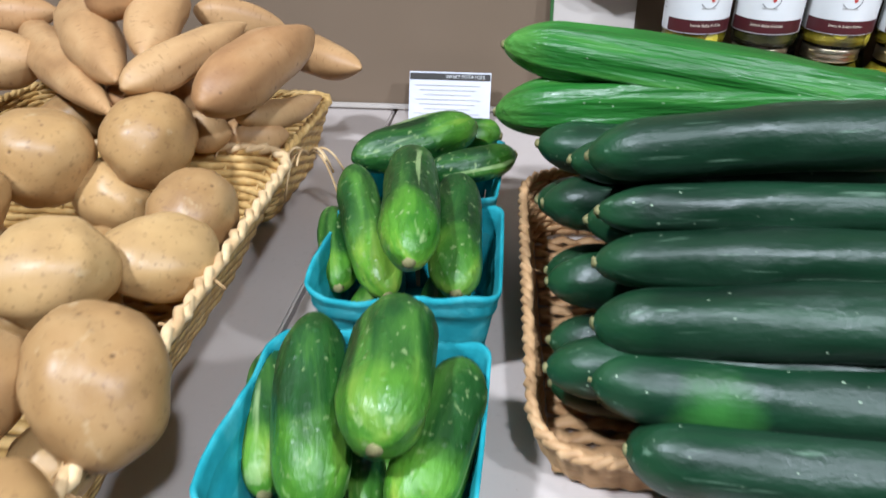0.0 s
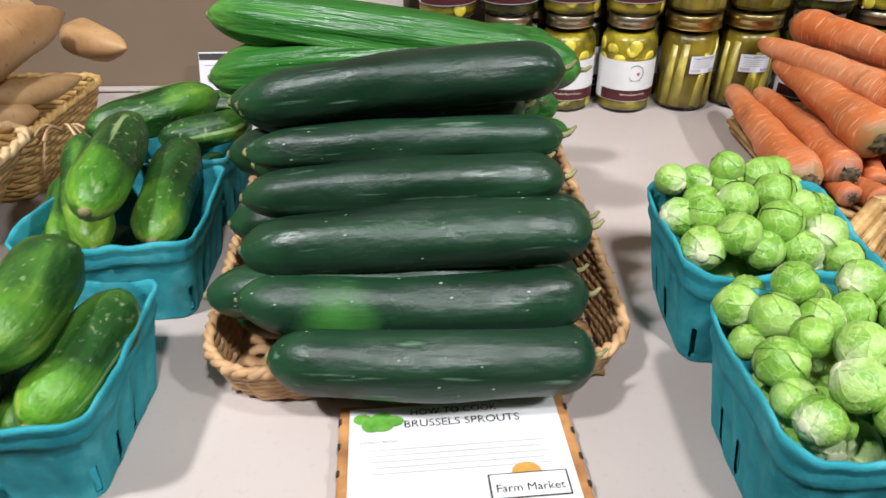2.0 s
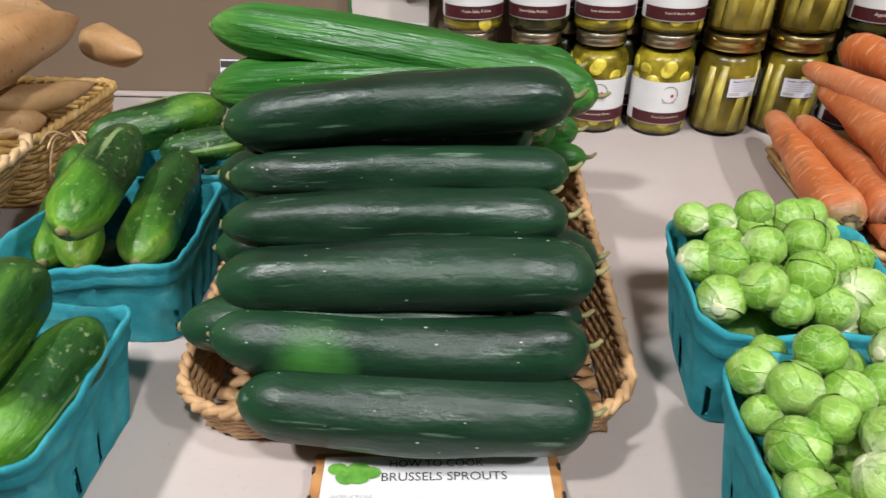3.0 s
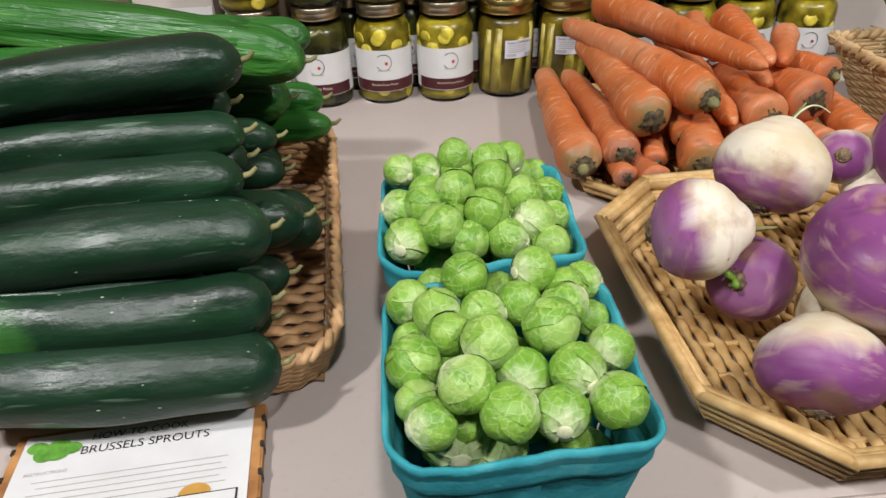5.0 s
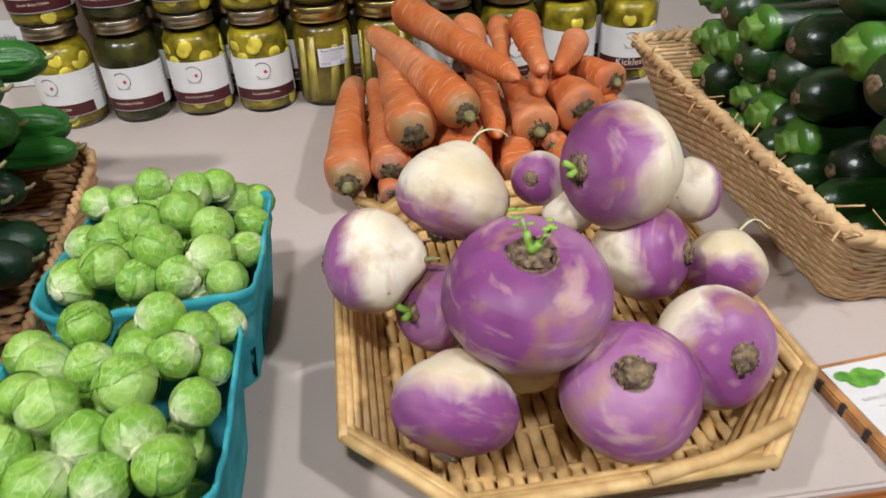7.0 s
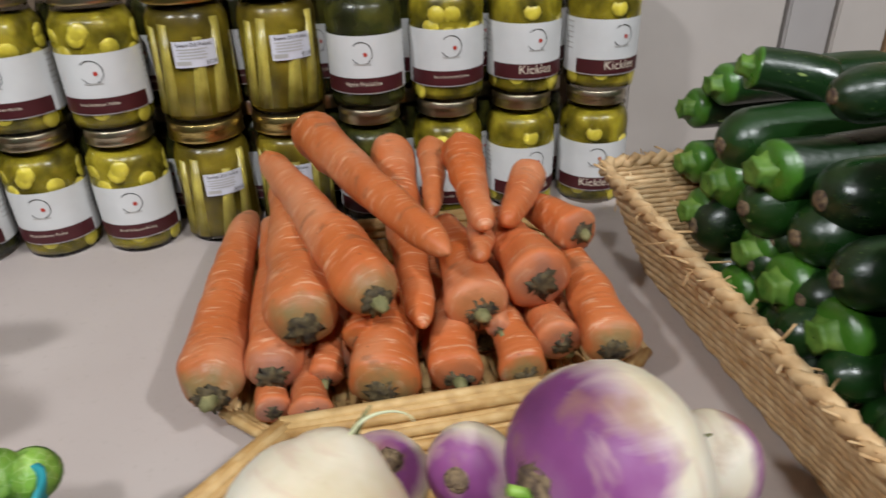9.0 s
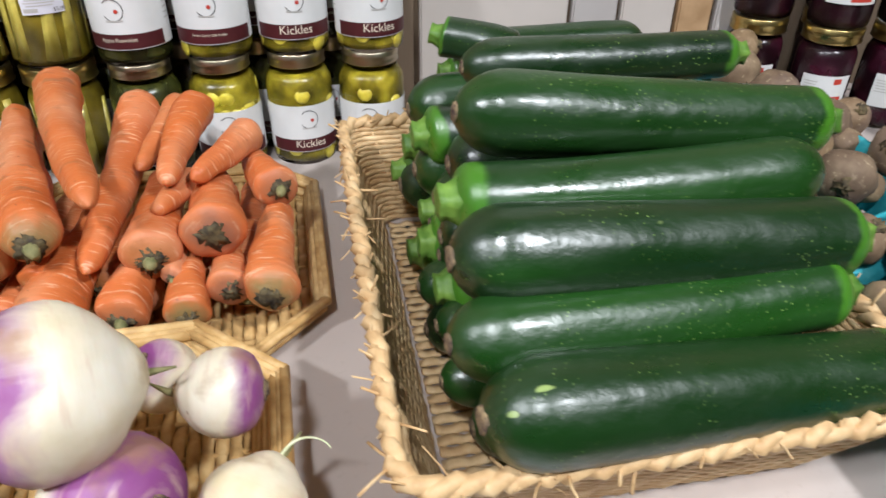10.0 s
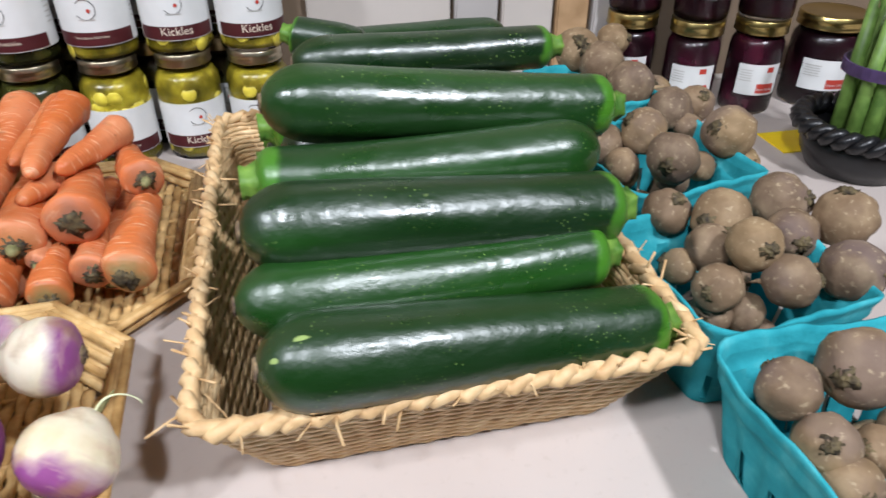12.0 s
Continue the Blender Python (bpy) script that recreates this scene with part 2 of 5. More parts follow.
def make_zucchini():
    m = Mat("zucchini_skin", 0.3, spec=0.85)
    n1 = m.noise(14, 4, m.scaled(0.2, 1.8, 1.8))
    c = m.ramp(n1, (0.3, "071609"), (0.55, "102c0d"), (0.8, "235216"))
    tint = m.ramp(m.info.outputs["Random"], (0.0, "0b1f10"), (1.0, "265a18"))
    c = m.mix(0.35, c, tint)
    specks = m.ramp(m.cells(300), (0.08, 1.0), (0.2, 0.0))
    some = m.ramp(m.noise(24, 4), (0.46, 0.0), (0.68, 0.65))
    c = m.mix(m.mix(1.0, specks, some, "MULTIPLY"), c, "8fb05c")
    end = m.ramp(m.sum(m.axis("X"), m.noise(40, 3), 0.1), (0.98, 0.0), (1.08, 0.6))
    c = m.mix(end, c, "4f8a22")
    nick = m.ramp(m.noise(34, 2, m.scaled(0.6, 1.6, 1.6)), (0.755, 0.0), (0.77, 0.9))
    c = m.mix(nick, c, "93a860")
    m.colour(c).bump(m.noise(150, 5, m.scaled(0.7, 1, 1)), 0.45, 0.0011).bump(m.noise(24, 3), 0.4, 0.003)
    m.rough(m.ramp(m.noise(60, 4, m.scaled(0.5, 1, 1)), (0.35, 0.27), (0.65, 0.4)))
    return m.m


def make_carrot():
    m = Mat("carrot_skin", 0.45, spec=0.35, sub=0.05)
    c = m.ramp(m.noise(18, 5), (0.25, "a8501f"), (0.5, "c2662f"), (0.8, "cf8a5e"))
    tint = m.ramp(m.info.outputs["Random"], (0.0, "b9764c"), (0.5, "c9652a"), (1.0, "c4774e"))
    c = m.mix(0.45, c, tint)
    c = m.mix(m.ramp(m.noise(9, 4), (0.5, 0.0), (0.72, 0.55)), c, "cb9a78")
    rings = m.ramp(m.noise(95, 5, m.scaled(4.5, 0.6, 0.6)), (0.58, 0.0), (0.68, 0.55))
    c = m.mix(rings, c, "e4b792")
    c = m.mix(m.ramp(m.noise(40, 5, m.scaled(2, 1, 1)), (0.62, 0.0), (0.7, 0.6)), c, "87583a")
    c = m.mix(m.ramp(m.cells(75), (0.03, 0.7), (0.07, 0.0)), c, "5a3a24")
    crown = m.ramp(m.sum(m.axis("X"), m.noise(70, 4), 0.09), (0.055, 0.8), (0.115, 0.0))
    kind = m.ramp(m.info.outputs["Random"], (0.0, "6f7048"), (0.45, "84764c"), (0.6, "a5602e"), (1.0, "77605a"))
    c = m.mix(crown, c, kind)
    m.colour(c).bump(m.noise(70, 4, m.scaled(4.0, 0.4, 0.4)), 0.6, 0.0016)
    m.rough(m.ramp(m.noise(40, 3), (0.3, 0.36), (0.7, 0.6)))
    return m.m


def make_turnip():
    m = Mat("turnip_skin", 0.42, spec=0.36, sub=0.05)
    h = m.sum(m.axis("Z"), m.noise(22, 6, m.scaled(1, 1, 0.6), 1.0), 0.75)
    shift = m.node("ShaderNodeSeparateColor")
    m.link(m.info.outputs["Color"], shift.inputs[0])
    h = m.sum(h, shift.outputs[0], -1.0)
    purple = m.ramp(m.noise(14, 5, m.scaled(1, 1, 2)), (0.25, "66305f"), (0.5, "8a4a82"), (0.8, "b489a6"))
    white = m.ramp(m.noise(25, 4), (0.3, "cdbd9a"), (0.55, "e4dac4"), (0.8, "efe9dc"))
    c = m.mix(m.ramp(h, (0.34, 0.0), (0.43, 0.45), (0.56, 1.0)), white, purple)
    band = m.ramp(m.noise(60, 5, m.scaled(0.6, 0.6, 3)), (0.56, 0.0), (0.7, 0.5))
    c = m.mix(band, c, "cfb29e")
    top = m.ramp(m.sum(m.axis("Z"), m.noise(60, 4), 0.08), (1.01, 0.0), (1.04, 0.7))
    c = m.mix(top, c, "a98a72")
    c = m.mix(m.ramp(m.cells(48), (0.03, 0.8), (0.07, 0.0)), c, "8a6a42")
    c = m.mix(m.ramp(m.noise(32, 8), (0.54, 0.0), (0.66, 0.65)), c, "a07c58")
    m.colour(c).bump(m.noise(70, 4, m.scaled(0.5, 0.5, 4)), 0.3, 0.001).bump(m.noise(20, 3), 0.3, 0.003)
    m.rough(m.ramp(m.noise(40, 4), (0.3, 0.34), (0.7, 0.55)))
    return m.m


def make_beet():
    m = Mat("beet_skin", 0.7, spec=0.25)
    c = m.ramp(m.noise(60, 6), (0.25, "47382c"), (0.5, "786450"), (0.75, "a08c70"))
    tint = m.ramp(m.info.outputs["Random"], (0.0, "5e4e42"), (0.5, "82694c"), (1.0, "9c8258"))
    c = m.mix(0.45, c, tint)
    c = m.mix(m.ramp(m.noise(16, 4), (0.52, 0.0), (0.64, 0.5)), c, "655656")
    c = m.mix(m.ramp(m.noise(220, 3), (0.6, 0.0), (0.7, 0.5)), c, "b5a384")
    m.colour(c).bump(m.noise(160, 5), 0.5, 0.001)
    return m.m


def make_sprout():
    m = Mat("sprout_leaf", 0.4, spec=0.4, sub=0.05)
    c = m.ramp(m.noise(1.3, 4, None, 0.8), (0.28, "5a8c28"), (0.5, "7eab3e"), (0.75, "a3c668"))
    tint = m.ramp(m.info.outputs["Random"], (0.0, "4c8426"), (0.6, "86b145"), (1.0, "b6cf84"))
    c = m.mix(0.4, c, tint)
    at = m.node("ShaderNodeSeparateXYZ")
    m.link(m.co.outputs["Object"], at.inputs[0])
    pale = m.node("ShaderNodeMath", operation="MULTIPLY_ADD")
    m.link(m.sum(at.outputs["Z"], m.noise(2.6, 4), 0.9), pale.inputs[0])
    pale.inputs[1].default_value, pale.inputs[2].default_value = -0.9, 0.0
    c = m.mix(m.ramp(pale.outputs[0], (0.0, 0.0), (0.75, 0.9)), c, "d9e0b8")
    vein = m.ramp(m.cells(1.9, None, "DISTANCE_TO_EDGE"), (0.0, 0.3), (0.05, 0.0))
    c = m.mix(vein, c, "cfe0a8")
    m.colour(c).bump(vein, 0.08, 0.02).bump(m.noise(2.6, 4, None, 1.0), 0.12, 0.05)
    return m.m


def make_pulp():
    m = Mat("moulded_pulp", 0.85, spec=0.2)
    c = m.ramp(m.noise(50, 5), (0.3, "24828c"), (0.55, "3396a0"), (0.8, "58aeb5"))
    m.colour(c).bump(m.noise(350, 4), 0.5, 0.0008).bump(m.noise(60, 3), 0.3, 0.0012)
    return m.m


def make_cane(name, a, b, c3):
    m = Mat(name, 0.55, spec=0.35)
    c = m.ramp(m.noise(90, 4, m.scaled(1, 1, 1)), (0.25, a), (0.5, b), (0.8, c3))
    tint = m.ramp(m.info.outputs["Random"], (0.0, a), (1.0, c3))
    m.colour(m.mix(0.3, c, tint)).bump(m.noise(500, 3), 0.3, 0.0006)
    return m.m


def make_laminate():
    m = Mat("laminate", 0.42, spec=0.4)
    c = m.ramp(m.noise(6, 3), (0.3, "b4a8a1"), (0.7, "bdb2ab"))
    c = m.mix(m.ramp(m.noise(160, 3), (0.6, 0.0), (0.75, 0.25)), c, "a2968b")
    dust = m.ramp(m.cells(45), (0.015, 0.5), (0.03, 0.0))
    c = m.mix(dust, c, "8a7a66")
    m.colour(c).bump(m.noise(600, 2), 0.05, 0.0003)
    m.rough(m.ramp(m.noise(14, 3), (0.3, 0.36), (0.7, 0.5)))
    return m.m


def make_wood():
    m = Mat("stained_wood", 0.4, spec=0.4)
    c = m.ramp(m.noise(30, 5, m.scaled(0.35, 5, 5), 0.6), (0.25, "5c2f12"), (0.5, "8f5325"), (0.8, "b3763d"))
    m.colour(c).bump(m.noise(80, 3, m.scaled(0.3, 6, 6)), 0.2, 0.0006)
    return m.m


def make_wall():
    m = Mat("wall_paint", 0.7, spec=0.3)
    c = m.ramp(m.noise(3, 3), (0.3, "746351"), (0.7, "7f6d5b"))
    m.colour(c).bump(m.noise(300, 3), 0.1, 0.0006)
    return m.m


def make_glass():
    m = Mat("jar_glass", 0.03)
    m.b.inputs["Transmission Weight"].default_value = 1.0
    m.b.inputs["IOR"].default_value = 1.2
    m.colour("ffffff")
    return m.m


def make_brine(name, a, b, c3, scale):
    m = Mat(name, 0.25, spec=0.4)
    c = m.ramp(m.noise(scale, 4), (0.3, a), (0.5, b), (0.75, c3))
    m.colour(c).bump(m.noise(scale, 3), 0.6, 0.003)
    return m.m


POTATO, SWEET = make_potato(), make_sweet()
CUKE = make_cucumber("cucumber_skin", "0b1f13", "153420", "2a5632", 0.4, 0.0012)
CUKE_PALE = make_cucumber("light_cucumber_skin", "184a18", "2c6a26", "629a40", 0.38, 0.012)
PICKLER, ZUKE, CARROT, TURNIP, BEET, SPROUT = make_pickler(), make_zucchini(), make_carrot(), make_turnip(), make_beet(), make_sprout()
PULP = make_pulp()
SEAGRASS = make_cane("seagrass", "8f6640", "b88f62", "d0ab80")
WILLOW = make_cane("willow", "8f6a34", "bd9656", "d9bb80")
STRAW = make_cane("pale_straw", "ac8456", "cfac7c", "e6d0a6")
SPLIT = make_cane("split_cane", "9a7340", "c49d62", "dfc28c")
LAMINATE, WOOD, WALL, GLASS = make_laminate(), make_wood(), make_wall(), make_glass()
STEM = plain("pale_stem", "35621a", "789a3e", 0.55, 70, 0.6)
DRY = plain("dry_stalk", "5f6038", "968e60", 0.8, 120, 0.5)
CROWN = plain("cut_crown", "241b14", "6a5c3c", 0.8, 160, 0.8)
SCAR = plain("crown_scar", "3c2a2c", "96805e", 0.85, 260, 1.0)
WHITE_CORE = plain("white_stalk", "c2c896", "dcdfbc", 0.6, 120, 0.3)
FRESH = plain("fresh_leaf", "5c8a2a", "9cbf55", 0.5, 90, 0.3)
LID = plain("gold_lid", "b09a5c", "c8b478", 0.28, 30, 0.05, metal=1.0)
LID_SILVER = plain("pale_lid", "a89c84", "c2b8a2", 0.3, 30, 0.05, metal=1.0)
PAPER = plain("paper", "ccccca", "d8d8d6", 0.6, 30, 0.05)
STICKER = plain("sticker_paper", "c9c9d2", "d6d6de", 0.5, 30, 0.05)
MAROON = plain("maroon_print", "3f1216", "4a161b", 0.5, 30, 0.05)
INK = plain("black_print", "26221f", "332e2a", 0.6, 30, 0.0)
INK_GREY = plain("grey_print", "a8a5a0", "b6b3ae", 0.6, 30, 0.0)
RED_PRINT = plain("red_print", "a83226", "b83a2c", 0.6, 30, 0.0)
CREAM = plain("cream_print", "cfc2ae", "ddd2c0", 0.6, 30, 0.0)
GREEN_PRINT = plain("green_print", "3f7a2a", "6fae3e", 0.6, 120, 0.0)
GOLD_PRINT = plain("gold_print", "b98a3c", "cfa456", 0.6, 60, 0.0)
CARDBOARD = plain("bark_frame_print", "8a5c34", "c08a52", 0.6, 60, 0.3)
YELLOW = plain("yellow_card", "e6c200", "efd000", 0.6, 30, 0.05)
BLACK = plain("black_plastic", "0c0c0e", "17171a", 0.35, 60, 0.1)
DARKGREEN = plain("green_card_edge", "2c5a2a", "3a6c34", 0.6, 30, 0.0)
CHIPS = make_brine("pickle_chips", "2a2608", "655a12", "9a8c26", 45)
SPEARS = make_brine("pickle_spears", "2c2408", "574a10", "80701e", 30)
DARKBRINE = make_brine("dark_brine", "121307", "26270d", "4a4818", 45)
CHIP = plain("pickle_slice", "958720", "c2b240", 0.3, 70, 0.5)
SPEAR = plain("pickle_spear", "756820", "a89a48", 0.3, 60, 0.5)
BEETBRINE = make_brine("beet_preserve", "0a0205", "18050b", "380a1c", 30)
BOARD = plain("pale_board", "b5aca4", "c1b8b0", 0.6, 10, 0.05)
SLATE = plain("grey_board", "a39c98", "aea8a4", 0.6, 10, 0.05)
TIMBER = plain("raw_timber", "9a7a56", "b89670", 0.7, 40, 0.3)
FLOOR = plain("floor_tile", "4f4a43", "5c564e", 0.5, 8, 0.1)
CEIL = plain("ceiling_paint", "5a5650", "66615a", 0.8, 8, 0.1)
BAND = plain("purple_rubber", "3a2a48", "54406a", 0.5, 60, 0.1)
ASPARAGUS = plain("asparagus_spear", "4c6a2c", "7a9a4a", 0.45, 60, 0.3)
BAG = plain("clear_bag", "c9cdd0", "dfe2e4", 0.2, 40, 0.8)


# ---- structure ----
LINE = pose(0.122, 0.115, 0, 0, 0, 6.8)


def along(x, y, z=0.0, turn=0.0):
    """A pose in the display's own frame: x along its front edge, y towards the wall."""
    return LINE @ pose(x, y, z, 0, 0, turn)


def structure(name, bm, material, label="", smooth=False):
    ob = part(name, bm, material, None, "", smooth)
    ob.matrix_basis = LINE
    return tagged(ob, label, kind="structure")


structure("floor", box(8, 8, 0.1, at=(0.6, -2.1, -0.05)), FLOOR, "grey shop floor tiles")
structure("ceiling", box(8, 8, 0.1, at=(0.6, -2.1, 2.85)), CEIL, "pale painted shop ceiling")
structure("wall_back", box(8, 0.1, 2.8, at=(0.6, 0.766, 1.4)), WALL, "tan painted wall behind the display")
structure("wall_left", box(0.1, 8, 2.8, at=(-3.4, -2.1, 1.4)), WALL, "tan painted shop wall")
structure("wall_right", box(0.1, 8, 2.8, at=(4.6, -2.1, 1.4)), WALL, "tan painted shop wall")
structure("wall_front", box(8, 0.1, 2.8, at=(0.6, -6.1, 1.4)), WALL, "tan painted shop wall")
for bx, bw, material in ((1.2, 0.176, BOARD), (1.322, 0.056, SLATE), (1.39, 0.068, BOARD), (1.452, 0.044, TIMBER), (1.503, 0.044, SLATE)):
    structure("trim", box(bw, 0.012, 0.9, 0.002, (bx, 0.708, 1.35)), material, "upright board on the wall")
structure("trim", box(2.3, 0.008, 0.007, 0.002, (0.75, 0.711, 0.9045)), BOARD, "white strip at the foot of the wall")


def counter():
    """The display counter with its laminate top, wooden edge and base."""
    thing = empty("display_counter", LINE.copy(), "long display counter with grey laminate top and wooden edge", "counter")
    part("countertop", box(2.6, 0.715, 0.03, 0.002, (1.302, 0.3575, TOP - 0.015)), LAMINATE, thing, "grey beige laminate top", False)
    part("edge_board", box(2.61, 0.007, 0.034, 0.004, (1.297, -0.0035, TOP - 0.0185)), WOOD, thing, "brown stained wooden edge", False)
    part("apron", box(2.61, 0.005, 0.1, 0.002, (1.297, -0.0025, TOP - 0.087)), WOOD, thing, "", False)
    part("moulding", box(2.61, 0.007, 0.02, 0.003, (1.297, -0.0035, TOP - 0.14)), WOOD, thing, "", False)
    part("body", box(2.5, 0.65, 0.74, 0.004, (1.3, 0.36, 0.40)), WOOD, thing, "", False)
    side = empty("display_counter", LINE.copy(), "side display counter with grey laminate top", "counter")
    part("countertop", box(1.5, 0.848, 0.03, 0.002, (-0.752, 0.292, TOP - 0.0155)), LAMINATE, side, "", False)
    part("edge_board", box(1.5, 0.014, 0.034, 0.004, (-0.752, -0.139, TOP - 0.019)), WOOD, side, "", False)
    part("body", box(1.4, 0.7, 0.86, 0.004, (-0.76, 0.29, 0.43)), WOOD, side, "", False)


counter()


# ---- woven baskets ----
def outline(w, d, cut, n, soft=False):
    """Points round a rectangle whose corners are rounded (soft) or cut straight."""
    pts = []
    hw, hd = w / 2, d / 2
    corners = ((hw - cut, hd - cut, 0), (-hw + cut, hd - cut, 90), (-hw + cut, -hd + cut, 180), (hw - cut, -hd + cut, 270))
    for cx, cy, a0 in corners:
        for k in range(7 if soft else 2):
            a = radians(a0 + (15 * k if soft else 90 * k))
            pts.append(Vector((cx + cut * math.cos(a), cy + cut * math.sin(a), 0)))
    ring = pts + [pts[0]]
    lens = [(ring[i + 1] - ring[i]).length for i in range(len(pts))]
    total, out, i, run = sum(lens), [], 0, 0.0
    for k in range(n):
        s = total * k / n
        while run + lens[i] < s:
            run += lens[i]
            i += 1
        f = (s - run) / max(lens[i], 1e-9)
        out.append(ring[i].lerp(ring[i + 1], f))
    return out


def basket(m, w, d, h, flare, material, label, strands=9, stakes=40, thick=0.003, cut=0.02, rim=0.006, rim_material=None, dip=0.0, fray=0, seed=1, floor_gap=0.012, braid=2):
    """A basket of strands woven round stakes, with a twisted rim."""
    rng = random.Random(seed)
    thing = empty("woven_basket", m, label, "basket")
    n = stakes * 4

    def at(i, level, extra=0.0):
        u = ring[i % n]
        k = 1 + flare * level
        side = (u.y / d + 0.5)
        z = level * h * (1 - dip * (1 - side))
        o = u.normalized() * extra
        return Vector((u.x * k + o.x, u.y * k + o.y, z + thick))

    ring = outline(w, d, cut, n, True)
    for s in range(strands):
        lev = (s + 0.5) / strands
        pts = [at(i, lev, thick * 0.5 * math.cos(math.pi * i / 2 + math.pi * s)) for i in range(n)]
        part("strand", tube(pts, thick * 0.75, 5, True, squash=0.9 * h / strands / thick), material, thing)
    for k in range(stakes):
        part("stake", tube([at(k * 4, 0.0), at(k * 4, 0.5), at(k * 4, 1.0)], thick * 0.55, 5), material, thing)
    lv = [at(i, v, 0.3 * thick) for v in (0.0, 0.5, 1.0) for i in range(n)]
    lf = [(v * n + i, v * n + (i + 1) % n, (v + 1) * n + (i + 1) % n, (v + 1) * n + i) for v in range(2) for i in range(n)]
    part("lining", (lv, lf), material, thing)
    rm = rim_material or material
    turns = n // 3
    for b in range(braid):
        pts = []
        for i in range(n):
            w0 = 2 * math.pi * (i / n * turns + b / braid)
            p = at(i, 1.0, rim * 0.5 * math.cos(w0))
            p.z += rim * 0.5 * math.sin(w0)
            pts.append(p)
        part("rim", tube(pts, rim * 0.62, 6, True), rm, thing, "twisted rim")
    gap = floor_gap
    y = -d / 2 + gap
    while y < d / 2 - gap / 2:
        pts = [Vector((x, y, thick * (1 + 0.7 * math.sin(x / gap * math.pi + y / gap * math.pi)))) for x in np.linspace(-w / 2 + 0.004, w / 2 - 0.004, 40)]
        part("bottom_strand", tube(pts, gap * 0.5, 5, squash=0.4), material, thing)
        y += gap
    if fray:
        bits = []
        for k in range(fray):
            i = rng.randrange(n)
            p = at(i, 1.0)
            d0 = Vector((rng.uniform(-1, 1), rng.uniform(-1, 1), rng.uniform(-0.3, 0.8))).normalized()
            L = rng.uniform(0.006, 0.02)
            bend = Vector((rng.uniform(-1, 1), rng.uniform(-1, 1), rng.uniform(-1, 0.5))) * L * 0.5
            bits.append(tube([p, p + d0 * L * 0.5 + bend * 0.3, p + d0 * L + bend], rng.uniform(0.0004, 0.0011), 4))
        tagged(part("frayed_straw", join(bits), rm, thing, "loose frayed straw ends"), kind="stuff")
    return thing


def tray(m, w, d, cut, h, flare, label, rows=4, seed=3):
    """A flat tray of split canes with straight cut corners."""
    thing = empty("cane_tray", m, label, "tray")
    rng = random.Random(seed)
    hw, hd = w / 2, d / 2
    base = [Vector(p) for p in ((hw - cut, -hd, 0), (hw, -hd + cut, 0), (hw, hd - cut, 0), (hw - cut, hd, 0), (-hw + cut, hd, 0), (-hw, hd - cut, 0), (-hw, -hd + cut, 0), (-hw + cut, -hd, 0))]
    for r in range(rows):
        lev = (r + 0.5) / rows
        k = 1 + flare * lev
        for i in range(8):
            a, b = base[i], base[(i + 1) % 8]
            over = (b - a).normalized() * 0.003
            for strip in range(3):
                o = (a + b).normalized() * (strip * 0.0032 - 0.003)
                za = lev * h + 0.004 + strip * 0.0012 + rng.uniform(-0.0006, 0.0006)
                p, q = a * k - over + o, b * k + over + o
                mid = (p + q) / 2 + Vector((0, 0, rng.uniform(-0.001, 0.001)))
                part("cane", tube([(p.x, p.y, za), (mid.x, mid.y, za + mid.z), (q.x, q.y, za)], h / rows * 0.42, 6), SPLIT, thing)
    x = -hw + 0.006
    while x < hw - 0.004:
        e = hd - 0.004 - max(0.0, abs(x) - (hw - cut))
        pts = [Vector((x, yy, 0.004 + 0.0018 * math.sin(yy / 0.012 * math.pi + x / 0.009 * math.pi))) for yy in np.linspace(-e, e, 46)]
        part("bottom_cane", tube(pts, 0.0047, 5, squash=0.5), SPLIT, thing)
        x += 0.0085
    for yy in np.arange(-hd + 0.02, hd - 0.01, 0.03):
        e = hw - 0.004 - max(0.0, abs(yy) - (hd - cut))
        part("rib", tube([(-e, yy, 0.0035), (e, yy, 0.0035)], 0.0025, 5), SPLIT, thing)
    return thing


basket(pose(-0.123, 0.205, TOP, 0, 0, 8), 0.338, 0.39, 0.086, 0.275, WILLOW, "wicker basket heaped with brown potatoes", 15, 44, 0.0026, 0.03, 0.0058, STRAW, 0.0, 30, 4)
basket(pose(-0.155, 0.55, TOP, 0, 0, 5), 0.319, 0.15, 0.075, 0.16, WILLOW, "wicker basket heaped with sweet potatoes", 14, 36, 0.0024, 0.02, 0.005, WILLOW, 0.0, 6, 5)
basket(pose(0.418, 0.405, TOP, 0, 0, 10), 0.263, 0.29, 0.060, 0.07, SEAGRASS, "seagrass basket filled with long dark cucumbers", 12, 44, 0.0034, 0.035, 0.005, SEAGRASS, 0.5, 4, 6)
basket(pose(1.226, 0.561, TOP, 0, 0, 6), 0.229, 0.327, 0.082, 0.26, STRAW, "pale straw basket heaped with zucchini", 21, 40, 0.0023, 0.014, 0.0072, STRAW, 0.0, 260, 7, 0.009)
turnip_tray = tray(pose(0.913, 0.359, TOP, 0, 0, 8), 0.233, 0.266, 0.048, 0.036, 0.15, "octagonal cane tray piled with purple top turnips", 4, 3)
loose = turnip_tray.matrix_basis.inverted()
part("cane", tube([loose @ Vector((0.948, 0.208, 0.942)), loose @ Vector((0.986, 0.218, 0.943)), loose @ Vector((1.025, 0.235, 0.946))], 0.0042, 8), SPLIT, turnip_tray, "broken loose cane end")
